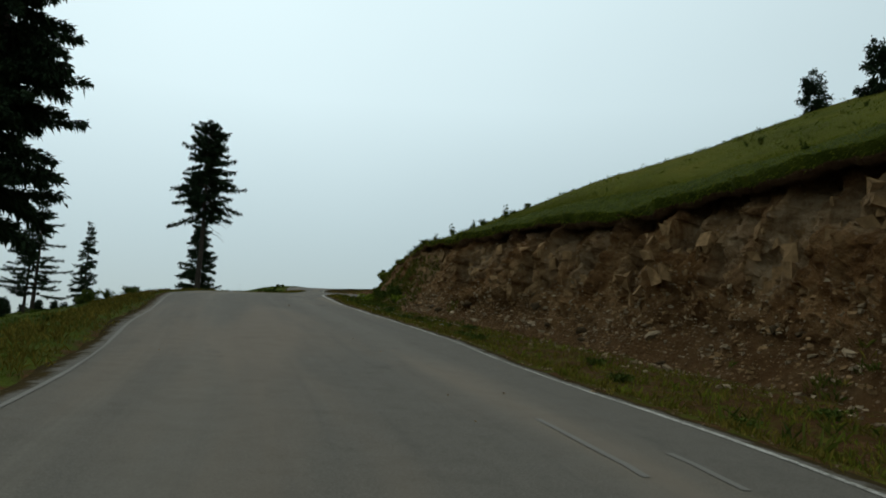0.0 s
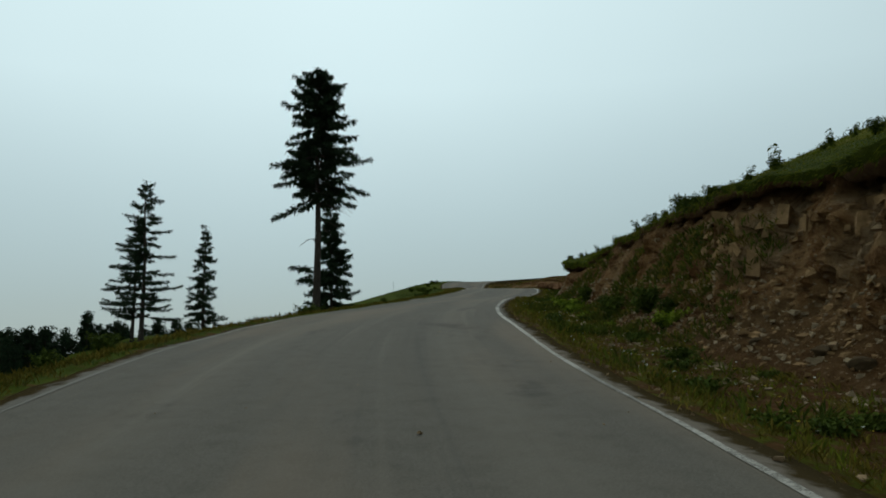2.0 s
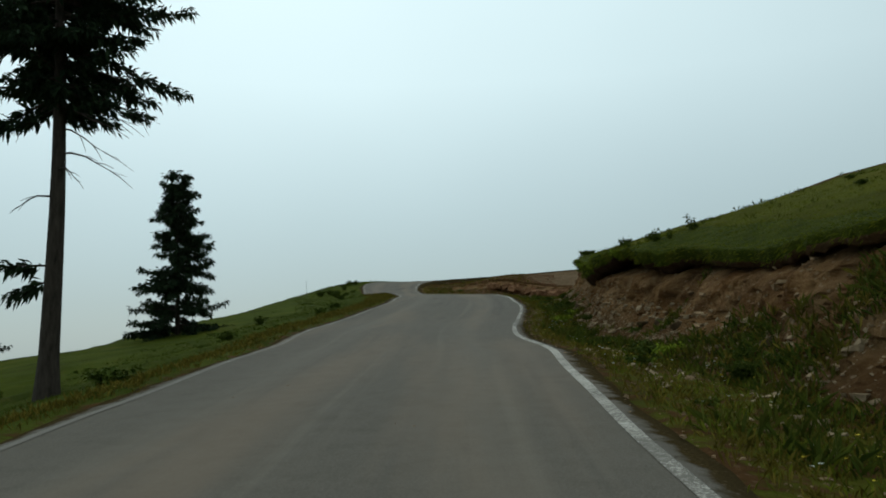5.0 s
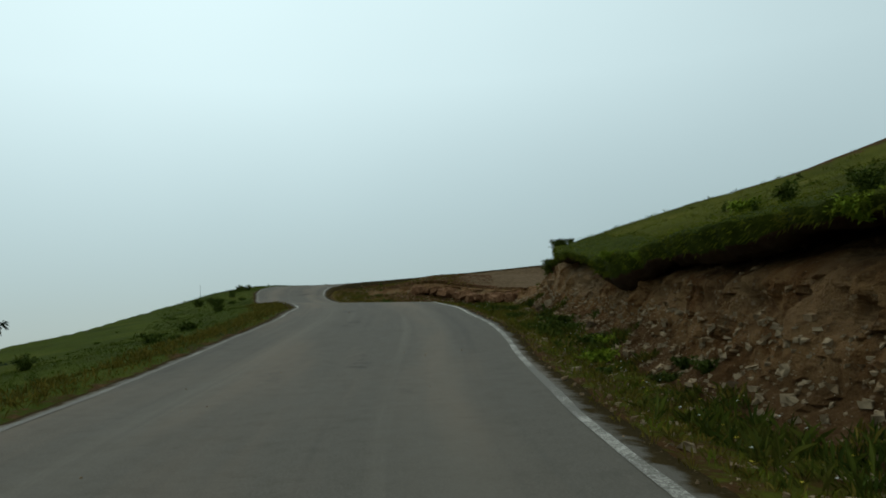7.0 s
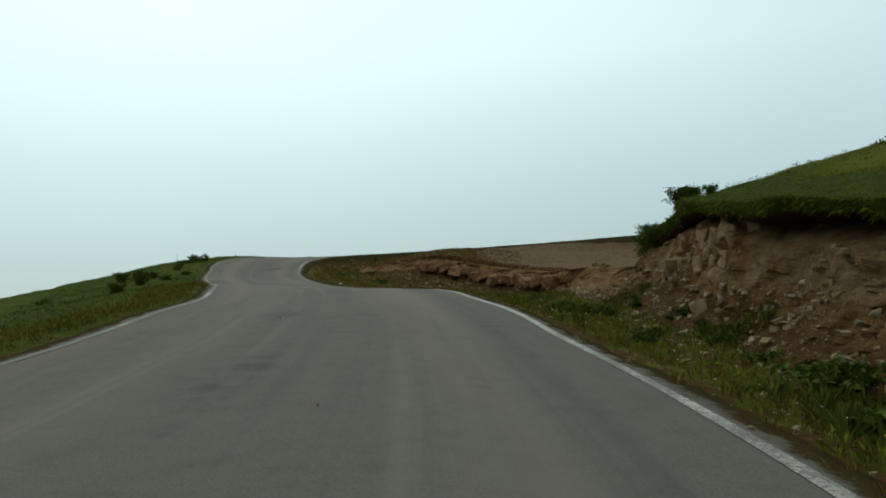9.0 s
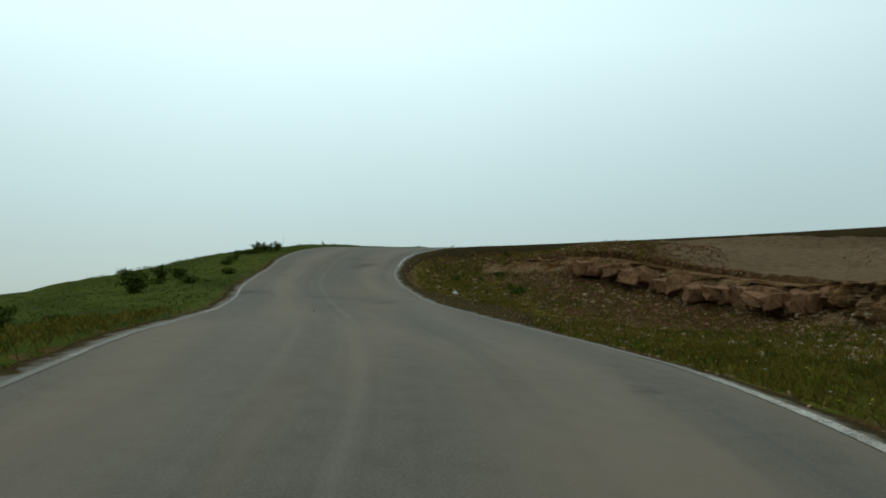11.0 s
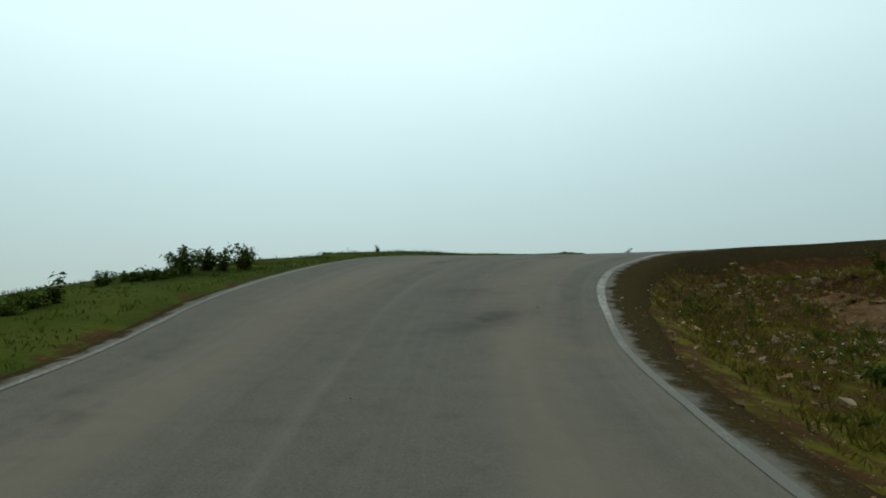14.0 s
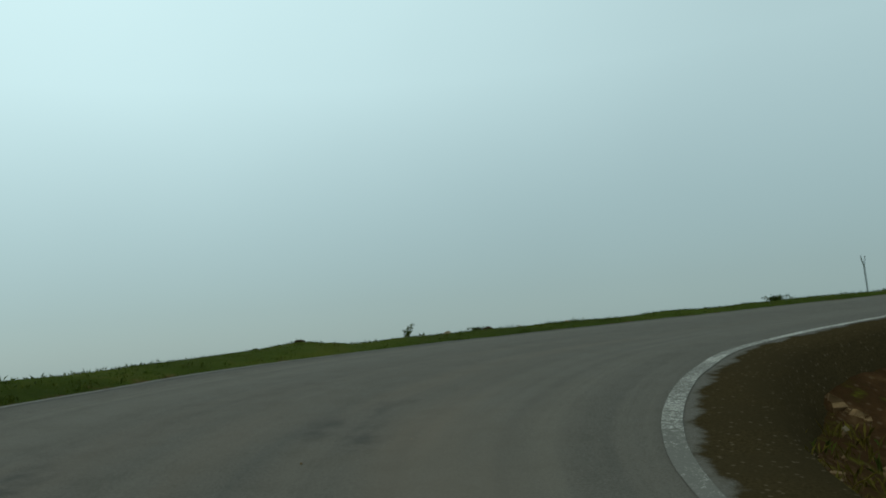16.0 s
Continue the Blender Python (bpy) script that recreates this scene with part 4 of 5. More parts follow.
for k in range(90):
    x, y = rng.uniform(-64, -42), rng.uniform(66, 94)
    x, y, z = on_ground(x, y)
    tall = 4.3 + 0.06 * (y - 72) + 0.07 * (x + 50) + rng.uniform(-1.2, 0.7) - z
    if tall < 1.6:
        continue
    c = copy_thing(small, pose(x, y, z, 0, 0, rng.uniform(0, 360)))
    c.scale = (min(1.5, max(0.8, tall / 3.4)) * rng.uniform(0.8, 1.1),) * 2 + (tall / 3.4,)

# ---- leafy weeds and shrubs
W_TALL = weed((0.95, 0.6, 20, 0.11), 31, M_WEED, "tall leafy green roadside weeds")
W_LOW = weed((0.42, 0.5, 20, 0.10), 32, M_WEED, "low leafy green weeds")
W_LIME = weed((0.5, 0.66, 30, 0.12), 33, M_LIME, "bright yellow-green leafy plant on the bank foot")
W_THIN = weed((0.8, 0.28, 5, 0.12), 34, M_WEED, "thin upright meadow plant against the sky")
W_SHRUB = weed((1.05, 0.95, 42, 0.12), 35, M_WEED, "dense dark green shrub")
PLACED = (
    (W_LOW, -14.93, 123.83, 1.1), (W_LOW, -15.78, 130.74, 0.8), (W_LOW, -17.74, 126.5, 0.8), (W_SHRUB, -28.5, 118.4, 0.7), (W_SHRUB, -27.3, 119.8, 0.5),
    (W_TALL, -12.78, 29.0, 0.5), (W_TALL, -11.95, 29.5, 0.45), (W_LOW, -13.4, 28.4, 0.9), (W_SHRUB, -14.0, 30.0, 0.4),
    (W_TALL, -27.93, 131.68, 0.66), (W_THIN, -28.10, 131.10, 0.9), (W_TALL, -28.46, 131.14, 0.61), (W_TALL, -28.47, 130.39, 0.7), (W_THIN, -28.37, 129.97, 0.66), (W_LOW, -28.41, 129.43, 0.82),
    (W_LOW, -28.73, 129.16, 0.74), (W_TALL, -28.83, 128.62, 0.34), (W_THIN, -28.72, 128.30, 0.49), (W_LOW, -28.02, 126.05, 0.8), (W_LOW, -27.80, 125.51, 0.65), (W_LOW, -27.67, 124.75, 0.8), (W_THIN, -27.93, 126.49, 0.7),
    (W_LOW, -25.84, 117.66, 1.0), (W_LOW, -25.94, 121.13, 0.9), (W_LOW, -17.54, 125.47, 0.6), (W_LOW, -15.96, 128.26, 0.9), (W_THIN, -16.67, 126.48, 0.5), (W_THIN, -15.31, 125.15, 0.45), (W_THIN, -16.07, 123.44, 0.4),
    (W_SHRUB, -25.98, 114.39, 0.8), (W_TALL, -27.98, 119.66, 0.7), (W_LOW, -27.17, 118.03, 0.8), (W_SHRUB, -23.35, 105.08, 0.6), (W_LOW, -28.87, 138.07, 0.4), (W_LOW, -28.43, 139.89, 0.35),
    (W_THIN, -28.15, 141.15, 0.4), (W_THIN, -27.79, 139.44, 0.4), (W_THIN, -20.83, 147.13, 0.5), (W_LOW, -19.22, 147.83, 0.4), (W_LOW, -11.53, 148.73, 0.6), (W_LOW, -24.77, 146.46, 0.35),
    (W_LIME, -5.12, 47.65, 1.15), (W_LIME, -4.81, 46.65, 0.9), (W_LIME, -7.56, 75.24, 0.75), (W_LOW, -7.01, 84.27, 1.3), (W_LOW, -7.59, 82.13, 1.2),
    (W_SHRUB, 2.54, 34.29, 0.28), (W_SHRUB, 3.03, 33.06, 0.3),
    (W_TALL, 1.22, 34.84, 0.45), (W_THIN, -0.07, 36.96, 0.9), (W_THIN, 2.12, 32.54, 0.8), (W_TALL, -2.20, 45.77, 0.7), (W_SHRUB, -1.36, 44.31, 0.7), (W_THIN, -2.64, 48.13, 0.9),
    (W_THIN, -4.18, 66.45, 0.9), (W_LIME, -3.07, 78.71, 0.9), (W_THIN, -16.04, 133.20, 0.75),
    (W_SHRUB, -12.94, 27.98, 0.6), (W_SHRUB, -13.75, 33.48, 0.6),
    (W_LOW, -17.63, 60.16, 1.4), (W_LOW, -19.13, 70.52, 1.2), (W_TALL, -20.98, 79.26, 0.6), (W_LOW, -19.06, 82.66, 1.1), (W_LOW, -19.54, 87.41, 1.2))
rng = np.random.default_rng(41)
for proto, x, y, size in PLACED:
    x, y, z = on_ground(x, y, 0.04)
    c = copy_thing(proto, pose(x, y, z, 0, 0, rng.uniform(0, 360)))
    c.scale = (size,) * 3

# plants rooted in the bank itself: kind, station along the foot, row up the face, size
for proto, i, row, size in ((W_SHRUB, 1012, 70, 0.5), (W_SHRUB, 1007, 72, 0.36), (W_SHRUB, 1030, 50, 0.75), (W_SHRUB, 1025, 56, 0.6), (W_SHRUB, 1037, 52, 0.7), (W_TALL, 1050, 56, 0.9),
                            (W_TALL, 1057, 58, 0.8), (W_TALL, 1063, 60, 0.7), (W_LIME, 864, 67, 0.5), (W_LIME, 850, 8, 0.7), (W_LOW, 858, 5, 1.2), (W_LOW, 895, 6, 1.0), (W_LOW, 916, 5, 1.2),
                            (W_TALL, 817, 77, 0.5), (W_THIN, 818, 77, 0.9), (W_SHRUB, 765, 70, 0.42), (W_LIME, 763, 65, 0.55), (W_LIME, 846, 66, 0.42),
                            (W_THIN, 468, 70, 0.55), (W_THIN, 472, 80, 0.5), (W_THIN, 465, 82, 0.55), (W_TALL, 483, 68, 0.32), (W_LOW, 478, 68, 0.6), (W_TALL, 490, 67, 0.3), (W_LOW, 497, 68, 0.6), (W_LOW, 506, 68, 0.55),
                            (W_THIN, 623, 78, 0.6), (W_TALL, 626, 78, 0.35), (W_TALL, 753, 72, 0.4), (W_THIN, 750, 73, 0.5), (W_TALL, 584, 79, 0.45), (W_THIN, 578, 80, 0.6),
                            (W_SHRUB, 1049, 70, 0.6), (W_SHRUB, 1044, 68, 0.55), (W_SHRUB, 1038, 64, 0.6), (W_TALL, 1052, 67, 0.8), (W_THIN, 1057, 67, 1.0), (W_TALL, 1061, 66, 0.7), (W_SHRUB, 1017, 69, 0.6), (W_SHRUB, 1011, 70, 0.45)):
    c = copy_thing(proto, pose(*(BANK[i, row] - [0, 0, 0.06]), 0, 0, rng.uniform(0, 360)))
    c.scale = (size,) * 3

for k in range(34):                      # growth creeping up the loose toe of the bank
    i = int(rng.choice(np.flatnonzero((FOOT[:, 1] > 36) & (FOOT[:, 1] < 60)))) if k < 24 else int(rng.choice(np.flatnonzero((FOOT[:, 1] > 62) & (FOOT[:, 1] < 96))))
    proto = (W_LOW, W_LOW, W_TALL, W_SHRUB, W_LIME)[int(rng.integers(0, 5 if k < 24 else 3))]
    c = copy_thing(proto, pose(*(BANK[i, int(rng.uniform(2, 15))] - [0, 0, 0.05]), 0, 0, rng.uniform(0, 360)))
    c.scale = (rng.uniform(0.4, 0.8),) * 3


def scatter_along(count, y0, y1, e0, e1, side, rng):
    """Random places beside the road: e metres past the edge line; side -1 right, +1 left."""
    j = rng.choice(np.flatnonzero((ROAD[:, 1] > y0) & (ROAD[:, 1] < y1) & (ROAD[:, 0] < -0.0 + 400)), count)
    e = rng.uniform(e0, e1, count)
    u = -side * (ROAD[j, 3] + e)
    return ROAD[j, 0] + ROAD_R[j, 0] * u + rng.uniform(-0.3, 0.3, count), ROAD[j, 1] + ROAD_R[j, 1] * u + rng.uniform(-0.3, 0.3, count)


xs, ys = scatter_along(44, 2, 132, 0.9, 9.0, 1, rng)
for x, y in zip(xs, ys):
    proto = W_LOW if rng.random() < 0.8 else W_THIN
    x, y, z = on_ground(x, y, 0.04)
    c = copy_thing(proto, pose(x, y, z, 0, 0, rng.uniform(0, 360)))
    c.scale = (rng.uniform(0.3, 0.65),) * 3
xs, ys = scatter_along(84, 8, 100, 1.3, 3.2, -1, rng)
for x, y in zip(xs, ys):
    x, y, z = on_ground(x, y, 0.04)
    c = copy_thing(W_LOW, pose(x, y, z, 0, 0, rng.uniform(0, 360)))
    c.scale = (rng.uniform(0.4, 0.9),) * 3
k = rng.choice(np.flatnonzero((FOOT[:, 1] > 4) & (FOOT[:, 1] < 98)), 22)
for i in k:
    b = FOOT[i, 2] + rng.uniform(0.6, 6)
    x, y, z = on_ground(FOOT[i, 0] + FOOT_R[i, 0] * b, FOOT[i, 1] + FOOT_R[i, 1] * b, 0.0)
    c = copy_thing(W_THIN if rng.random() < 0.6 else W_LOW, pose(x, y, z, 0, 0, rng.uniform(0, 360)))
    c.scale = (rng.uniform(0.3, 0.55),) * 3
for proto in (W_TALL, W_LOW, W_LIME, W_THIN, W_SHRUB):      # the first of each kind takes a place of its own
    x, y = scatter_along(1, 40, 60, 3, 6, 1, rng)
    proto.matrix_basis = pose(*on_ground(float(x[0]), float(y[0])))


def grass(name, x, y, height, material, label, rng, blades=5):
    """Tufts of bent blades at the places given, joined as one object."""
    z, e, bare = ground_z(x, y)
    keep = (rng.random(len(x)) > bare * 1.1) & (e > 0.30)
    x, y, z = x[keep], y[keep], z[keep]
    n = len(x)
    base = np.repeat(np.stack([x, y, z], 1), blades, 0) + rng.normal(size=(n * blades, 3)) * [0.05, 0.05, 0.0]
    way = unit(rng.normal(size=(n * blades, 3)) * [0.45, 0.45, 0.1] + [0, 0, 1.0])
    ln = np.repeat(height * rng.uniform(0.5, 1.4, n), blades) * rng.uniform(0.6, 1.2, n * blades)
    V, F = sprigs(base - [0, 0, 0.02], way, ln, ln * 0.09 + 0.006, rng, 0.18)
    return tagged(mesh_object(name, V, F, material), label, "grass", kind="stuff")


rng = np.random.default_rng(51)
xs, ys = scatter_along(22000, -4, 140, 0.3, 7.0, 1, rng)
grass("grass", xs, ys, 0.09, M_GREEN, "short green meadow grass along the verge", rng)
xs, ys = scatter_along(12000, 131, 150, 0.35, 4.0, 1, rng)
grass("grass", xs, ys, 0.05, M_GREEN, "rough green grass on the outer verge of the bend", rng, 6)
xs, ys = scatter_along(900, 131, 150, 0.5, 3.5, 1, rng)
grass("grass", xs, ys, 0.09, M_TALL, "low pale tufts on the outer verge of the bend", rng, 7)
xs, ys = scatter_along(7000, -4, 108, 0.3, 2.0, 1, rng)
grass("grass", xs, ys, 0.16, M_DRY, "yellowish dry grass on the verge", rng)
xs, ys = scatter_along(24000, -2, 106, 0.35, 4.2, -1, rng)
b, _ = foot_near(xs, ys)
grass("grass", xs[b < 0.3], ys[b < 0.3], 0.14, M_DRY, "olive dry grass at the foot of the bank", rng)
xs, ys = scatter_along(11000, -2, 108, 0.6, 4.2, -1, rng)
b, _ = foot_near(xs, ys)
grass("grass", xs[b < 0.3], ys[b < 0.3], 0.15, M_GRASS, "green grass at the foot of the bank", rng)
xs, ys = scatter_along(64000, 100, 139, 1.0, 12.0, -1, rng)
grass("grass", xs, ys, 0.15, M_DRY, "sparse dry grass on stony ground inside the bend", rng, 6)
xs, ys = scatter_along(9000, 4, 104, 1.0, 3.6, -1, rng)
b, _ = foot_near(xs, ys)
tall = (b < 0.2) & (fbm(xs * 0.9, ys * 0.9) > np.where((ys > 36) & (ys < 84), 0.1, 0.55))
grass("grass", xs[tall], ys[tall], 0.30, M_TALL, "tall dark green weedy grass at the foot of the bank", rng, 6)
k = rng.choice(np.flatnonzero((FOOT[:, 1] > -6) & (FOOT[:, 1] < 102)), 30000)
b = FOOT[k, 2] + 0.9 + rng.uniform(0, 1, 30000) ** 1.4 * 12
grass("grass", FOOT[k, 0] + FOOT_R[k, 0] * b, FOOT[k, 1] + FOOT_R[k, 1] * b, 0.065, M_GRASS, "green meadow grass above the bank", rng)

n = 3200                                # taller tufts that stand up along the meadow's crest
k = rng.choice(np.flatnonzero((FOOT[:, 1] > -6) & (FOOT[:, 1] < 100)), n)
b = FOOT[k, 2] + 1.5 + rng.uniform(0, 1, n) * 26
grass("grass", FOOT[k, 0] + FOOT_R[k, 0] * b, FOOT[k, 1] + FOOT_R[k, 1] * b, 0.17, M_TALL, "taller tufts of grass on the meadow above the bank", rng, 7)


def bend_cover():
    """Clumps of grass and larger loose stones that roughen the ground inside the bend."""
    rng = np.random.default_rng(67)
    x, y = scatter_along(15000, 100, 139, 1.1, 12.0, -1, rng)
    patch = fbm(x * 1.1, y * 1.1) > 0.18
    grass("grass", x[patch], y[patch], 0.20, M_TALL, "darker clumps of grass on stony ground inside the bend", rng, 7)
    x, y = scatter_along(3600, 104, 139, 1.4, 11.0, -1, rng)
    heap = fbm(x * 0.7 + 5, y * 0.7) > -0.15
    x, y = x[heap], y[heap]
    V, F = stones(np.stack([x, y, ground_z(x, y)[0] + 0.015], 1), 0.035 + 0.085 * rng.uniform(0, 1, len(x)) ** 2, rng, 0.7)
    tagged(mesh_object("scree", V, F, M_TAN), "pale tan fist-sized stones in the dry grass inside the bend", "stones", kind="stuff")


bend_cover()


def shoulder_tufts():
    """Dry tufts that break up the edge between the dirt shoulder and the grass."""
    rng = np.random.default_rng(63)
    x, y = scatter_along(5200, 103, 124, 0.5, 4.2, -1, rng)
    z0, e, _, _ = road_near(x, y)
    keep = fbm(x * 1.3, y * 1.3) + 0.9 * (e - 2.0) > 0.1
    x, y, z0 = x[keep], y[keep], z0[keep]
    z = np.where(e[keep] < 2.4, np.maximum(z0 - 0.03, ground_z(x, y)[0]), ground_z(x, y)[0])
    base = np.repeat(np.stack([x, y, z], 1), 5, 0)
    m = len(base)
    way = unit(rng.normal(size=(m, 3)) * [0.6, 0.6, 0.1] + [0, 0, 1.0])
    ln = rng.uniform(0.05, 0.14, m)
    V, F = sprigs(base + rng.normal(size=(m, 3)) * [0.05, 0.05, 0.0], way, ln, ln * 0.09 + 0.006, rng, 0.2)
    tagged(mesh_object("grass", V, F, M_DRY), "dry tufts at the edge of the dirt shoulder", "grass", kind="stuff")


shoulder_tufts()


def lip_grass():
    """Long blades that hang over the ragged turf edge."""
    rng = np.random.default_rng(57)
    n = 30000
    i = rng.choice(np.flatnonzero((FOOT[:, 1] > -6) & (FOOT[:, 1] < 100)), n)
    q = rng.uniform(0, 1, n) ** 1.3
    c = FACE_ROWS + 3 + (q * 17).astype(int)
    base = BANK[i, c] + rng.normal(size=(n, 3)) * 0.04
    out = -np.stack([FOOT_R[i, 0], FOOT_R[i, 1], np.zeros(n)], 1)
    low = np.clip(1 - q * 5, 0, 1)[:, None]
    way = unit(out * (0.3 + 0.6 * low) + rng.normal(size=(n, 3)) * 0.35 + np.array([0, 0, 1.0]) * (0.75 - 1.3 * low))
    ln = rng.uniform(0.04, 0.10, n) * (1 + 0.3 * low[:, 0])
    V, F = sprigs(base, way, ln, ln * 0.06 + 0.005, rng, 0.4)
    tagged(mesh_object("grass", V, F, M_GRASS), "long grass hanging over the edge of the cut bank", "grass", kind="stuff")


lip_grass()


def toe_grass():
    """Rough grass and low weeds that grow up the loose toe of the bank."""
    rng = np.random.default_rng(59)
    for n, material, label in ((14000, M_TALL, "dark weedy grass creeping up the bank foot"), (6000, M_DRY, "dry grass on the loose bank foot")):
        i = rng.choice(np.flatnonzero((FOOT[:, 1] > 8) & (FOOT[:, 1] < 100)), n)
        grown = (FOOT[i, 1] > 34) & (FOOT[i, 1] < 62)
        row = (rng.uniform(0, 1, n) * np.where(grown, 48, 24)).astype(int)
        lush = np.where(grown, 0.15, 0.9)
        keep = fbm(BANK[i, row, 0] * 1.1, BANK[i, row, 1] * 1.1, BANK[i, row, 2]) > lush - 0.5 + row / np.where(grown, 48, 24) * 0.55
        base = np.repeat(BANK[i[keep], row[keep]], 6, 0)
        m = len(base)
        way = unit(rng.normal(size=(m, 3)) * [0.5, 0.5, 0.1] + [0, 0, 1.0])
        ln = rng.uniform(0.10, 0.30, m)
        V, F = sprigs(base + rng.normal(size=(m, 3)) * [0.06, 0.06, 0.01], way, ln, ln * 0.10 + 0.006, rng, 0.2)
        tagged(mesh_object("grass", V, F, material), label, "grass", kind="stuff")


toe_grass()


# ---- stones
rng = np.random.default_rng(61)


n = 17000                               # rubble on the apron below the face
i = rng.choice(np.flatnonzero((FOOT[:, 1] > -4) & (FOOT[:, 1] < 131)), n)
row = (rng.uniform(0, 1, n) ** 1.3 * 30).astype(int)
p = BANK[i, row] + np.array([[0, 0, 0.01]])
p[:, :2] -= FOOT_R[i] * (rng.uniform(0, 1, n) ** 2 * 1.2 * (row < 6))[:, None]
low = row < 6
p[low, 2] = ground_z(p[low, 0], p[low, 1])[0]
size = 0.016 + 0.11 * rng.uniform(0, 1, n) ** 5
for lo, hi in ((-10, 40), (40, 66), (66, 101), (101, 140)):
    use = (FOOT[i, 1] >= lo) & (FOOT[i, 1] < hi)
    V, F = stones(p[use], size[use], rng)
    tagged(mesh_object("scree", V, F, M_TAN), "loose broken brown stones at the foot of the bank", "stones", kind="stuff")
n = 5200                                # stones and blocks that stick out of the cut face
i = rng.choice(np.flatnonzero((FOOT[:, 1] > -4) & (FOOT[:, 1] < 130)), n)
p = BANK[i, (8 + rng.uniform(0, 1, n) ** 1.2 * (FACE_ROWS - 16)).astype(int)]
V, F = stones(p + rng.normal(size=(n, 3)) * 0.03, (0.018 + 0.12 * rng.uniform(0, 1, n) ** 5) * np.minimum(1, FOOT[i, 3] / 1.5), rng, 0.5)
tagged(mesh_object("embedded_stones", V, F, M_ROCK), "angular stones stuck in the cut earth face", "stones", kind="stuff")
n = 900                                 # slabs of weathered rock that stand out of the face
i = rng.choice(np.flatnonzero((FOOT[:, 1] > 2) & (FOOT[:, 1] < 37)), n)
p = BANK[i, (22 + rng.uniform(0, 1, n) * 28).astype(int)].copy()
p[:, :2] += FOOT_R[i] * 0.05
p = p[fbm(p[:, 0] * 0.8, p[:, 1] * 0.8, p[:, 2] * 0.7) > -0.1]
V, F = stones(p, 0.08 + 0.20 * rng.uniform(0, 1, len(p)) ** 2, rng, 1.25)
tagged(mesh_object("rock_slabs", V, F, M_SLAB), "tan angular rock slabs weathered out of the cut face", "rock", kind="stuff")
n = 5000                                # coarse rubble below them
i = rng.choice(np.flatnonzero((FOOT[:, 1] > 2) & (FOOT[:, 1] < 44)), n)
V, F = stones(BANK[i, (3 + rng.uniform(0, 1, n) * 24).astype(int)], 0.025 + 0.10 * rng.uniform(0, 1, n) ** 4, rng)
tagged(mesh_object("scree", V, F, M_SLAB), "coarse brown rubble at the foot of the rock face", "stones", kind="stuff")
xs, ys = scatter_along(3500, 2, 138, 0.35, 1.5, -1, rng)
z, _, _ = ground_z(xs, ys)
V, F = stones(np.stack([xs, ys, z], 1), 0.012 + 0.05 * rng.uniform(0, 1, len(xs)) ** 4, rng)
tagged(mesh_object("gravel", V, F, M_ROCK), "small gravel scattered along the road edge", "gravel", kind="stuff")
xs, ys = scatter_along(16000, 104, 140, 1.0, 12.0, -1, rng)
z, _, _ = ground_z(xs, ys)
V, F = stones(np.stack([xs, ys, z], 1), 0.012 + 0.10 * rng.uniform(0, 1, len(xs)) ** 4, rng)
tagged(mesh_object("gravel", V, F, M_SLAB), "broken stones on the bare ground inside the bend", "gravel", kind="stuff")
n = 12000                               # red-brown rubble on the slope inside the bend
xs, ys = rng.uniform(-16.5, -6, n), rng.uniform(117.5, 131, n)
use = rng.random(n) < smoothstep(xs + 0.25 * (ys - 124) + 0.8 * fbm(xs * 0.6, ys * 0.6), -16, -12.5)
xs, ys = xs[use], ys[use]
z, _, _ = ground_z(xs, ys)
V, F = stones(np.stack([xs, ys, z], 1), 0.018 + 0.12 * rng.uniform(0, 1, len(xs)) ** 4, rng)
tagged(mesh_object("scree", V, F, M_RED), "red-brown broken rubble on the slope inside the bend", "stones", kind="stuff")
rock(on_ground(-17.24, 122.34, -0.05), 0.17, 71, M_PALE, "pale whitish rock lying on dry grass", 0.8)
rock(on_ground(-31.81, 125.62, 0.02), 0.30, 72, M_PALE, "pale whitish rock in the meadow")
rock(on_ground(-1.65, 28.09, 0.0), 0.15, 73, M_PALE, "pale stone at the road verge")
rock(on_ground(-4.60, 46.25, 0.0), 0.22, 74, M_PALE, "pale stone among weeds at the bank foot")
for k in range(34):
    i = int(rng.choice(np.flatnonzero((FOOT[:, 1] > 6) & (FOOT[:, 1] < 131))))
    b = rng.uniform(-1.3, 0.3)
    rock(on_ground(FOOT[i, 0] + FOOT_R[i, 0] * b, FOOT[i, 1] + FOOT_R[i, 1] * b, 0.05), rng.uniform(0.09, 0.24), 100 + k, M_ROCK, "brown angular rock fallen from the bank")

for k in range(30):                      # turf clods that slid down the face
    i = int(rng.choice(np.flatnonzero((FOOT[:, 1] > 6) & (FOOT[:, 1] < 98))))
    clod = rock(tuple(BANK[i, int(rng.uniform(3, 20))]), rng.uniform(0.14, 0.30), 200 + k, M_CLOD, "dark earthy turf clod fallen from the bank edge", 0.55)
    clod.name = "turf_clod"
    tagged(clod, "dark earthy turf clod fallen from the bank edge", "clod", "fallen turf clods")
for i, row, size, seed in ((973, 14, 0.36, 301), (973, 20, 0.2, 302), (354, 8, 0.24, 303), (388, 6, 0.2, 304), (301, 10, 0.3, 305)):
    rock(tuple(BANK[i, row]), size, seed, M_TAN, "pale tan rock slab lying on the bank slope", 0.5)

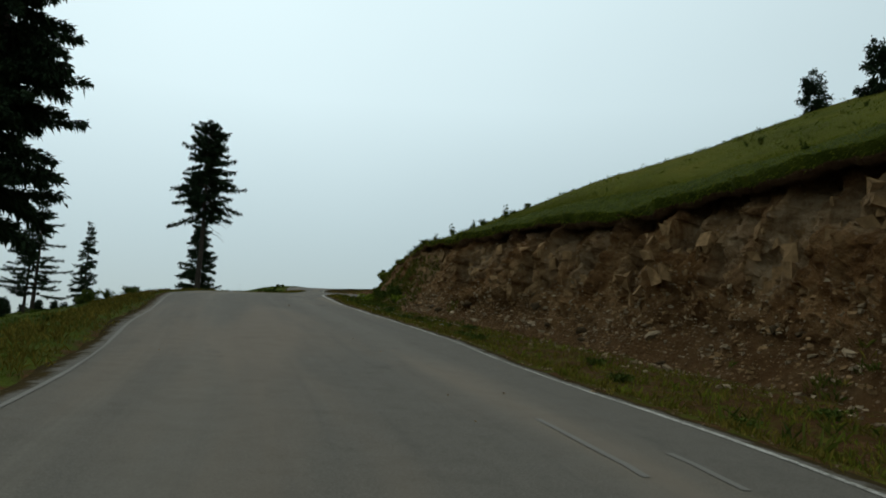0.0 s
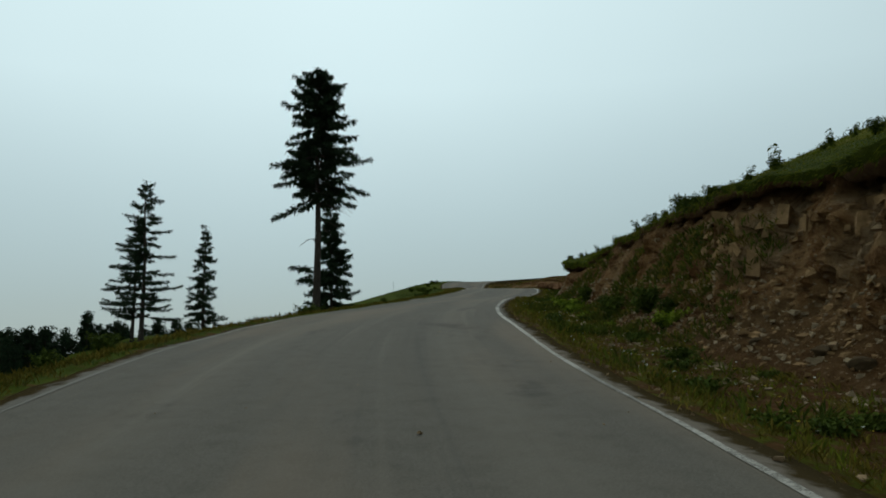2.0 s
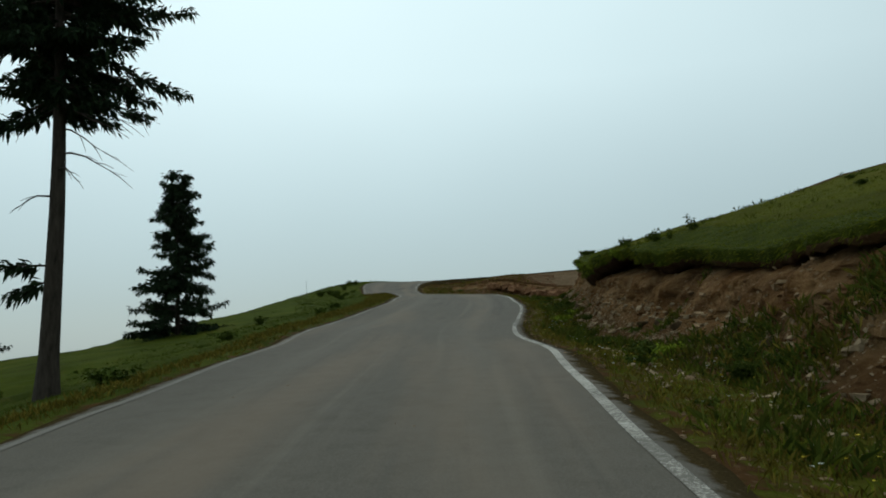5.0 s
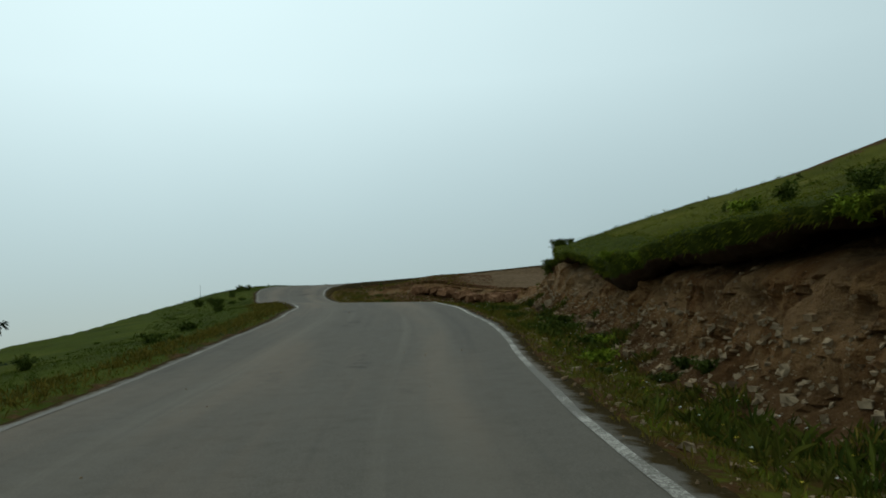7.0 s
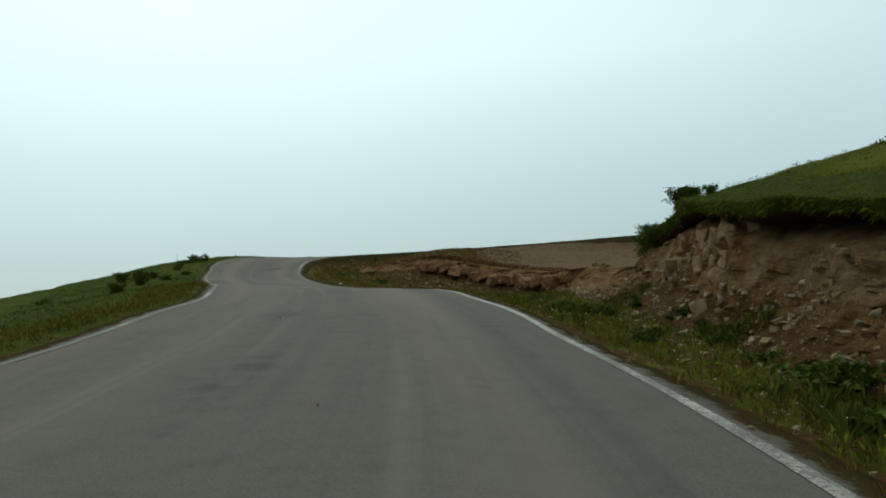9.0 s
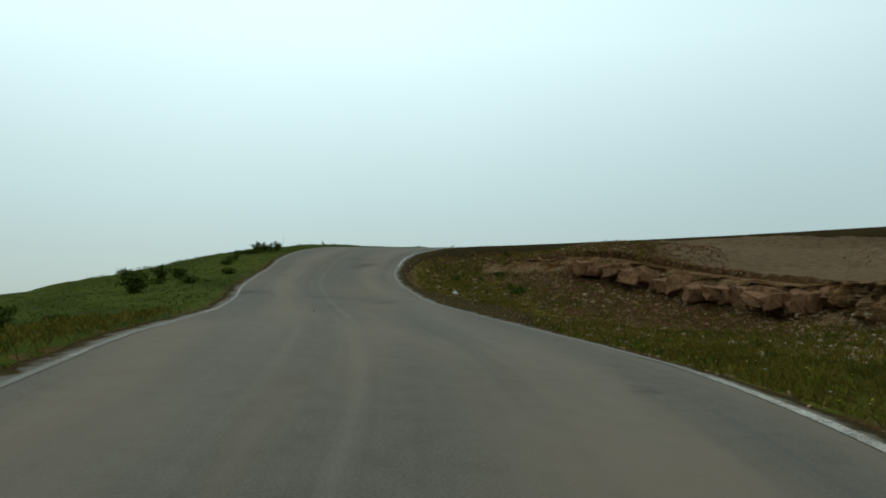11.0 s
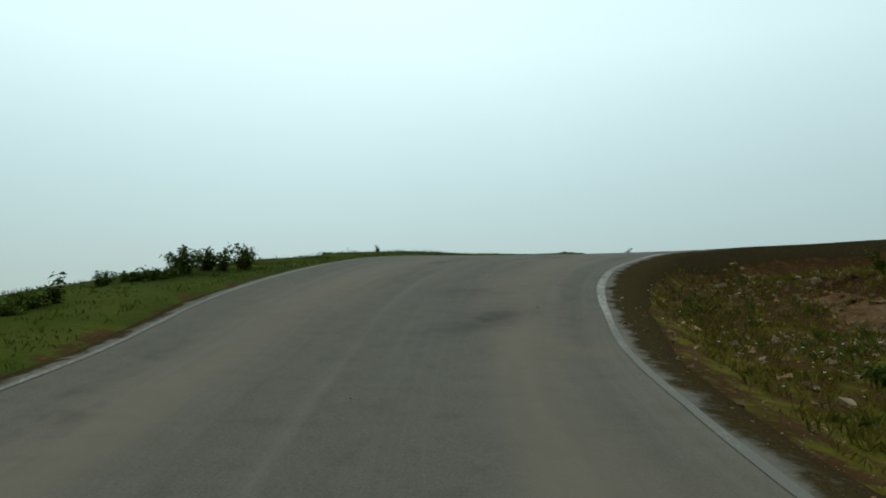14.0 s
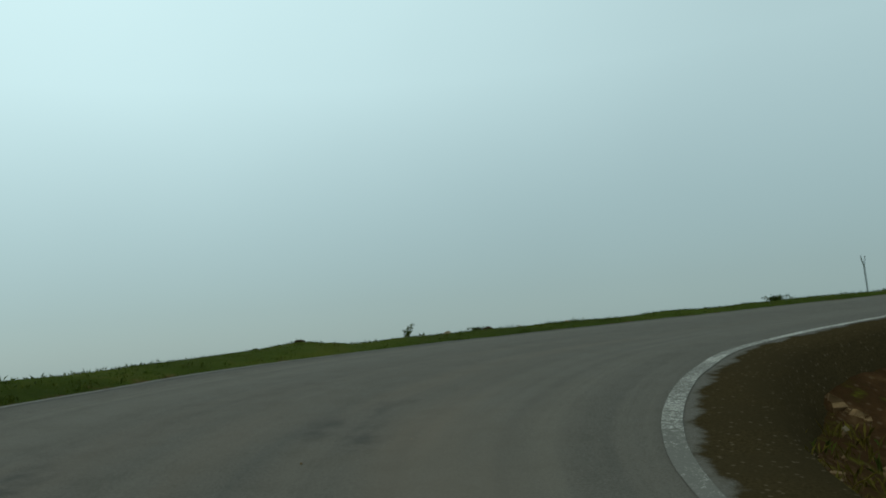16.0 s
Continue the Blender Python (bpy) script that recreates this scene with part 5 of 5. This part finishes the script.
for x, y, size, seed in ((-23.88, 145.98, 0.2, 311), (-23.01, 145.84, 0.16, 312), (-22.44, 146.09, 0.13, 315), (-19.03, 147.73, 0.2, 313), (-20.46, 147.33, 0.14, 314)):
    clod = rock(on_ground(x, y, 0.04), size, seed, M_CLOD, "earthy turf clod on the grassy outer verge", 0.55)
    clod.name = "turf_clod"
    tagged(clod, "earthy turf clod on the grassy outer verge", "clod", "fallen turf clods")
for x, y, size, seed in ((-19.98, 147.13, 0.15, 321), (-18.27, 147.65, 0.14, 322), (-17.12, 147.87, 0.12, 323)):
    rock(on_ground(x, y, 0.02), size, seed, M_TAN, "pale tan stone on the grassy outer verge", 0.6)


def flowers():
    """Small white and yellow blossoms in the verge grass."""
    rng = np.random.default_rng(91)
    for count, e1, material, label in ((420, 3.0, M_WHITE, "tiny white wild flowers in the verge"), (260, 2.6, M_YELLOW, "tiny yellow wild flowers in the verge")):
        x, y = scatter_along(count, 20, 132, 0.8, e1, -1, rng)
        z, _, _ = ground_z(x, y)
        c = np.repeat(np.stack([x, y, z + rng.uniform(0.08, 0.2, count)], 1), 5, 0)
        a = np.tile(np.arange(5) * 1.257, count)
        way = unit(np.stack([np.cos(a), np.sin(a), np.full(len(a), 0.4)], 1))
        V, F = sprigs(c, way, rng.uniform(0.014, 0.026, len(c)), np.full(len(c), 0.016), rng, 0.1)
        tagged(mesh_object("wild_flowers", V, F, material), label, "flowers", kind="stuff")


flowers()
xs, ys = scatter_along(2600, 104, 122, 0.25, 3.0, -1, rng)         # gravel on the widened dirt shoulder
z = road_near(xs, ys)[0]
V, F = stones(np.stack([xs, ys, z], 1), 0.006 + 0.022 * rng.uniform(0, 1, len(xs)) ** 4, rng)
tagged(mesh_object("gravel", V, F, M_SLAB), "brown gravel on the dirt shoulder of the road", "gravel", kind="stuff")
xs, ys = scatter_along(160, 6, 138, -5.5, -0.2, -1, rng)          # crumbs of stone on the asphalt
z = road_near(xs, ys)[0]
V, F = stones(np.stack([xs, ys, z + 0.008], 1), 0.010 + 0.018 * rng.uniform(0, 1, len(xs)) ** 2, rng)
tagged(mesh_object("gravel", V, F, M_ROCK), "loose crumbs of stone lying on the asphalt", "gravel", kind="stuff")


# ---- power poles
def power_pole(x, y, top, turn, label, girth=0.2, arms=True):
    """A tapered post, with or without two arms spread in a V that carry insulators."""
    z = on_ground(x, y)[2]
    height = top - z
    root = empty("power_pole", (x, y, z), turn)
    tagged(root, label, "pole")
    V, F = tube([(0, 0, -0.5), (0, 0, height * 0.5), (0, 0, height - 1.0)], (girth * 1.3, girth, girth * 0.75), 10)
    part("post", V, F, M_POLE, root, "weathered grey post, paled in colour for mist", True)
    for side in (-1, 1) if arms else ():
        V, F = tube([(0, 0, height - 1.3), (side * 0.45, 0, height - 0.7), (side * 0.85, 0, height)], (0.13, 0.11, 0.09), 6)
        arm = part("arm", V, F, M_POLE, root)
        V, F = tube([(side * 0.85, 0, height - 0.02), (side * 0.87, 0, height + 0.12), (side * 0.88, 0, height + 0.26)], (0.06, 0.10, 0.04), 8)
        part("insulator", V, F, M_CERAMIC, arm)
    if not arms:
        V, F = tube([(0, 0, height - 1.05), (0, 0, height - 0.9), (0, 0, height - 0.75)], (girth * 0.5, girth * 0.9, girth * 0.3), 8)
        part("insulator", V, F, M_CERAMIC, root)
    return root


# mist in front of the far poles is put into this pale wood colour
M_POLE = mat_rock("mist_paled_wood", (0.58, 0.60, 0.60))
M_CERAMIC = mat_rock("ceramic", (0.45, 0.45, 0.45))
power_pole(60, 242.3, 21.3, 0.6, "grey power pole with V-shaped arms in the mist")
power_pole(-55, 207, 20.6, 0.3, "thin distant grey pole behind the grassy crest", 0.045, False)
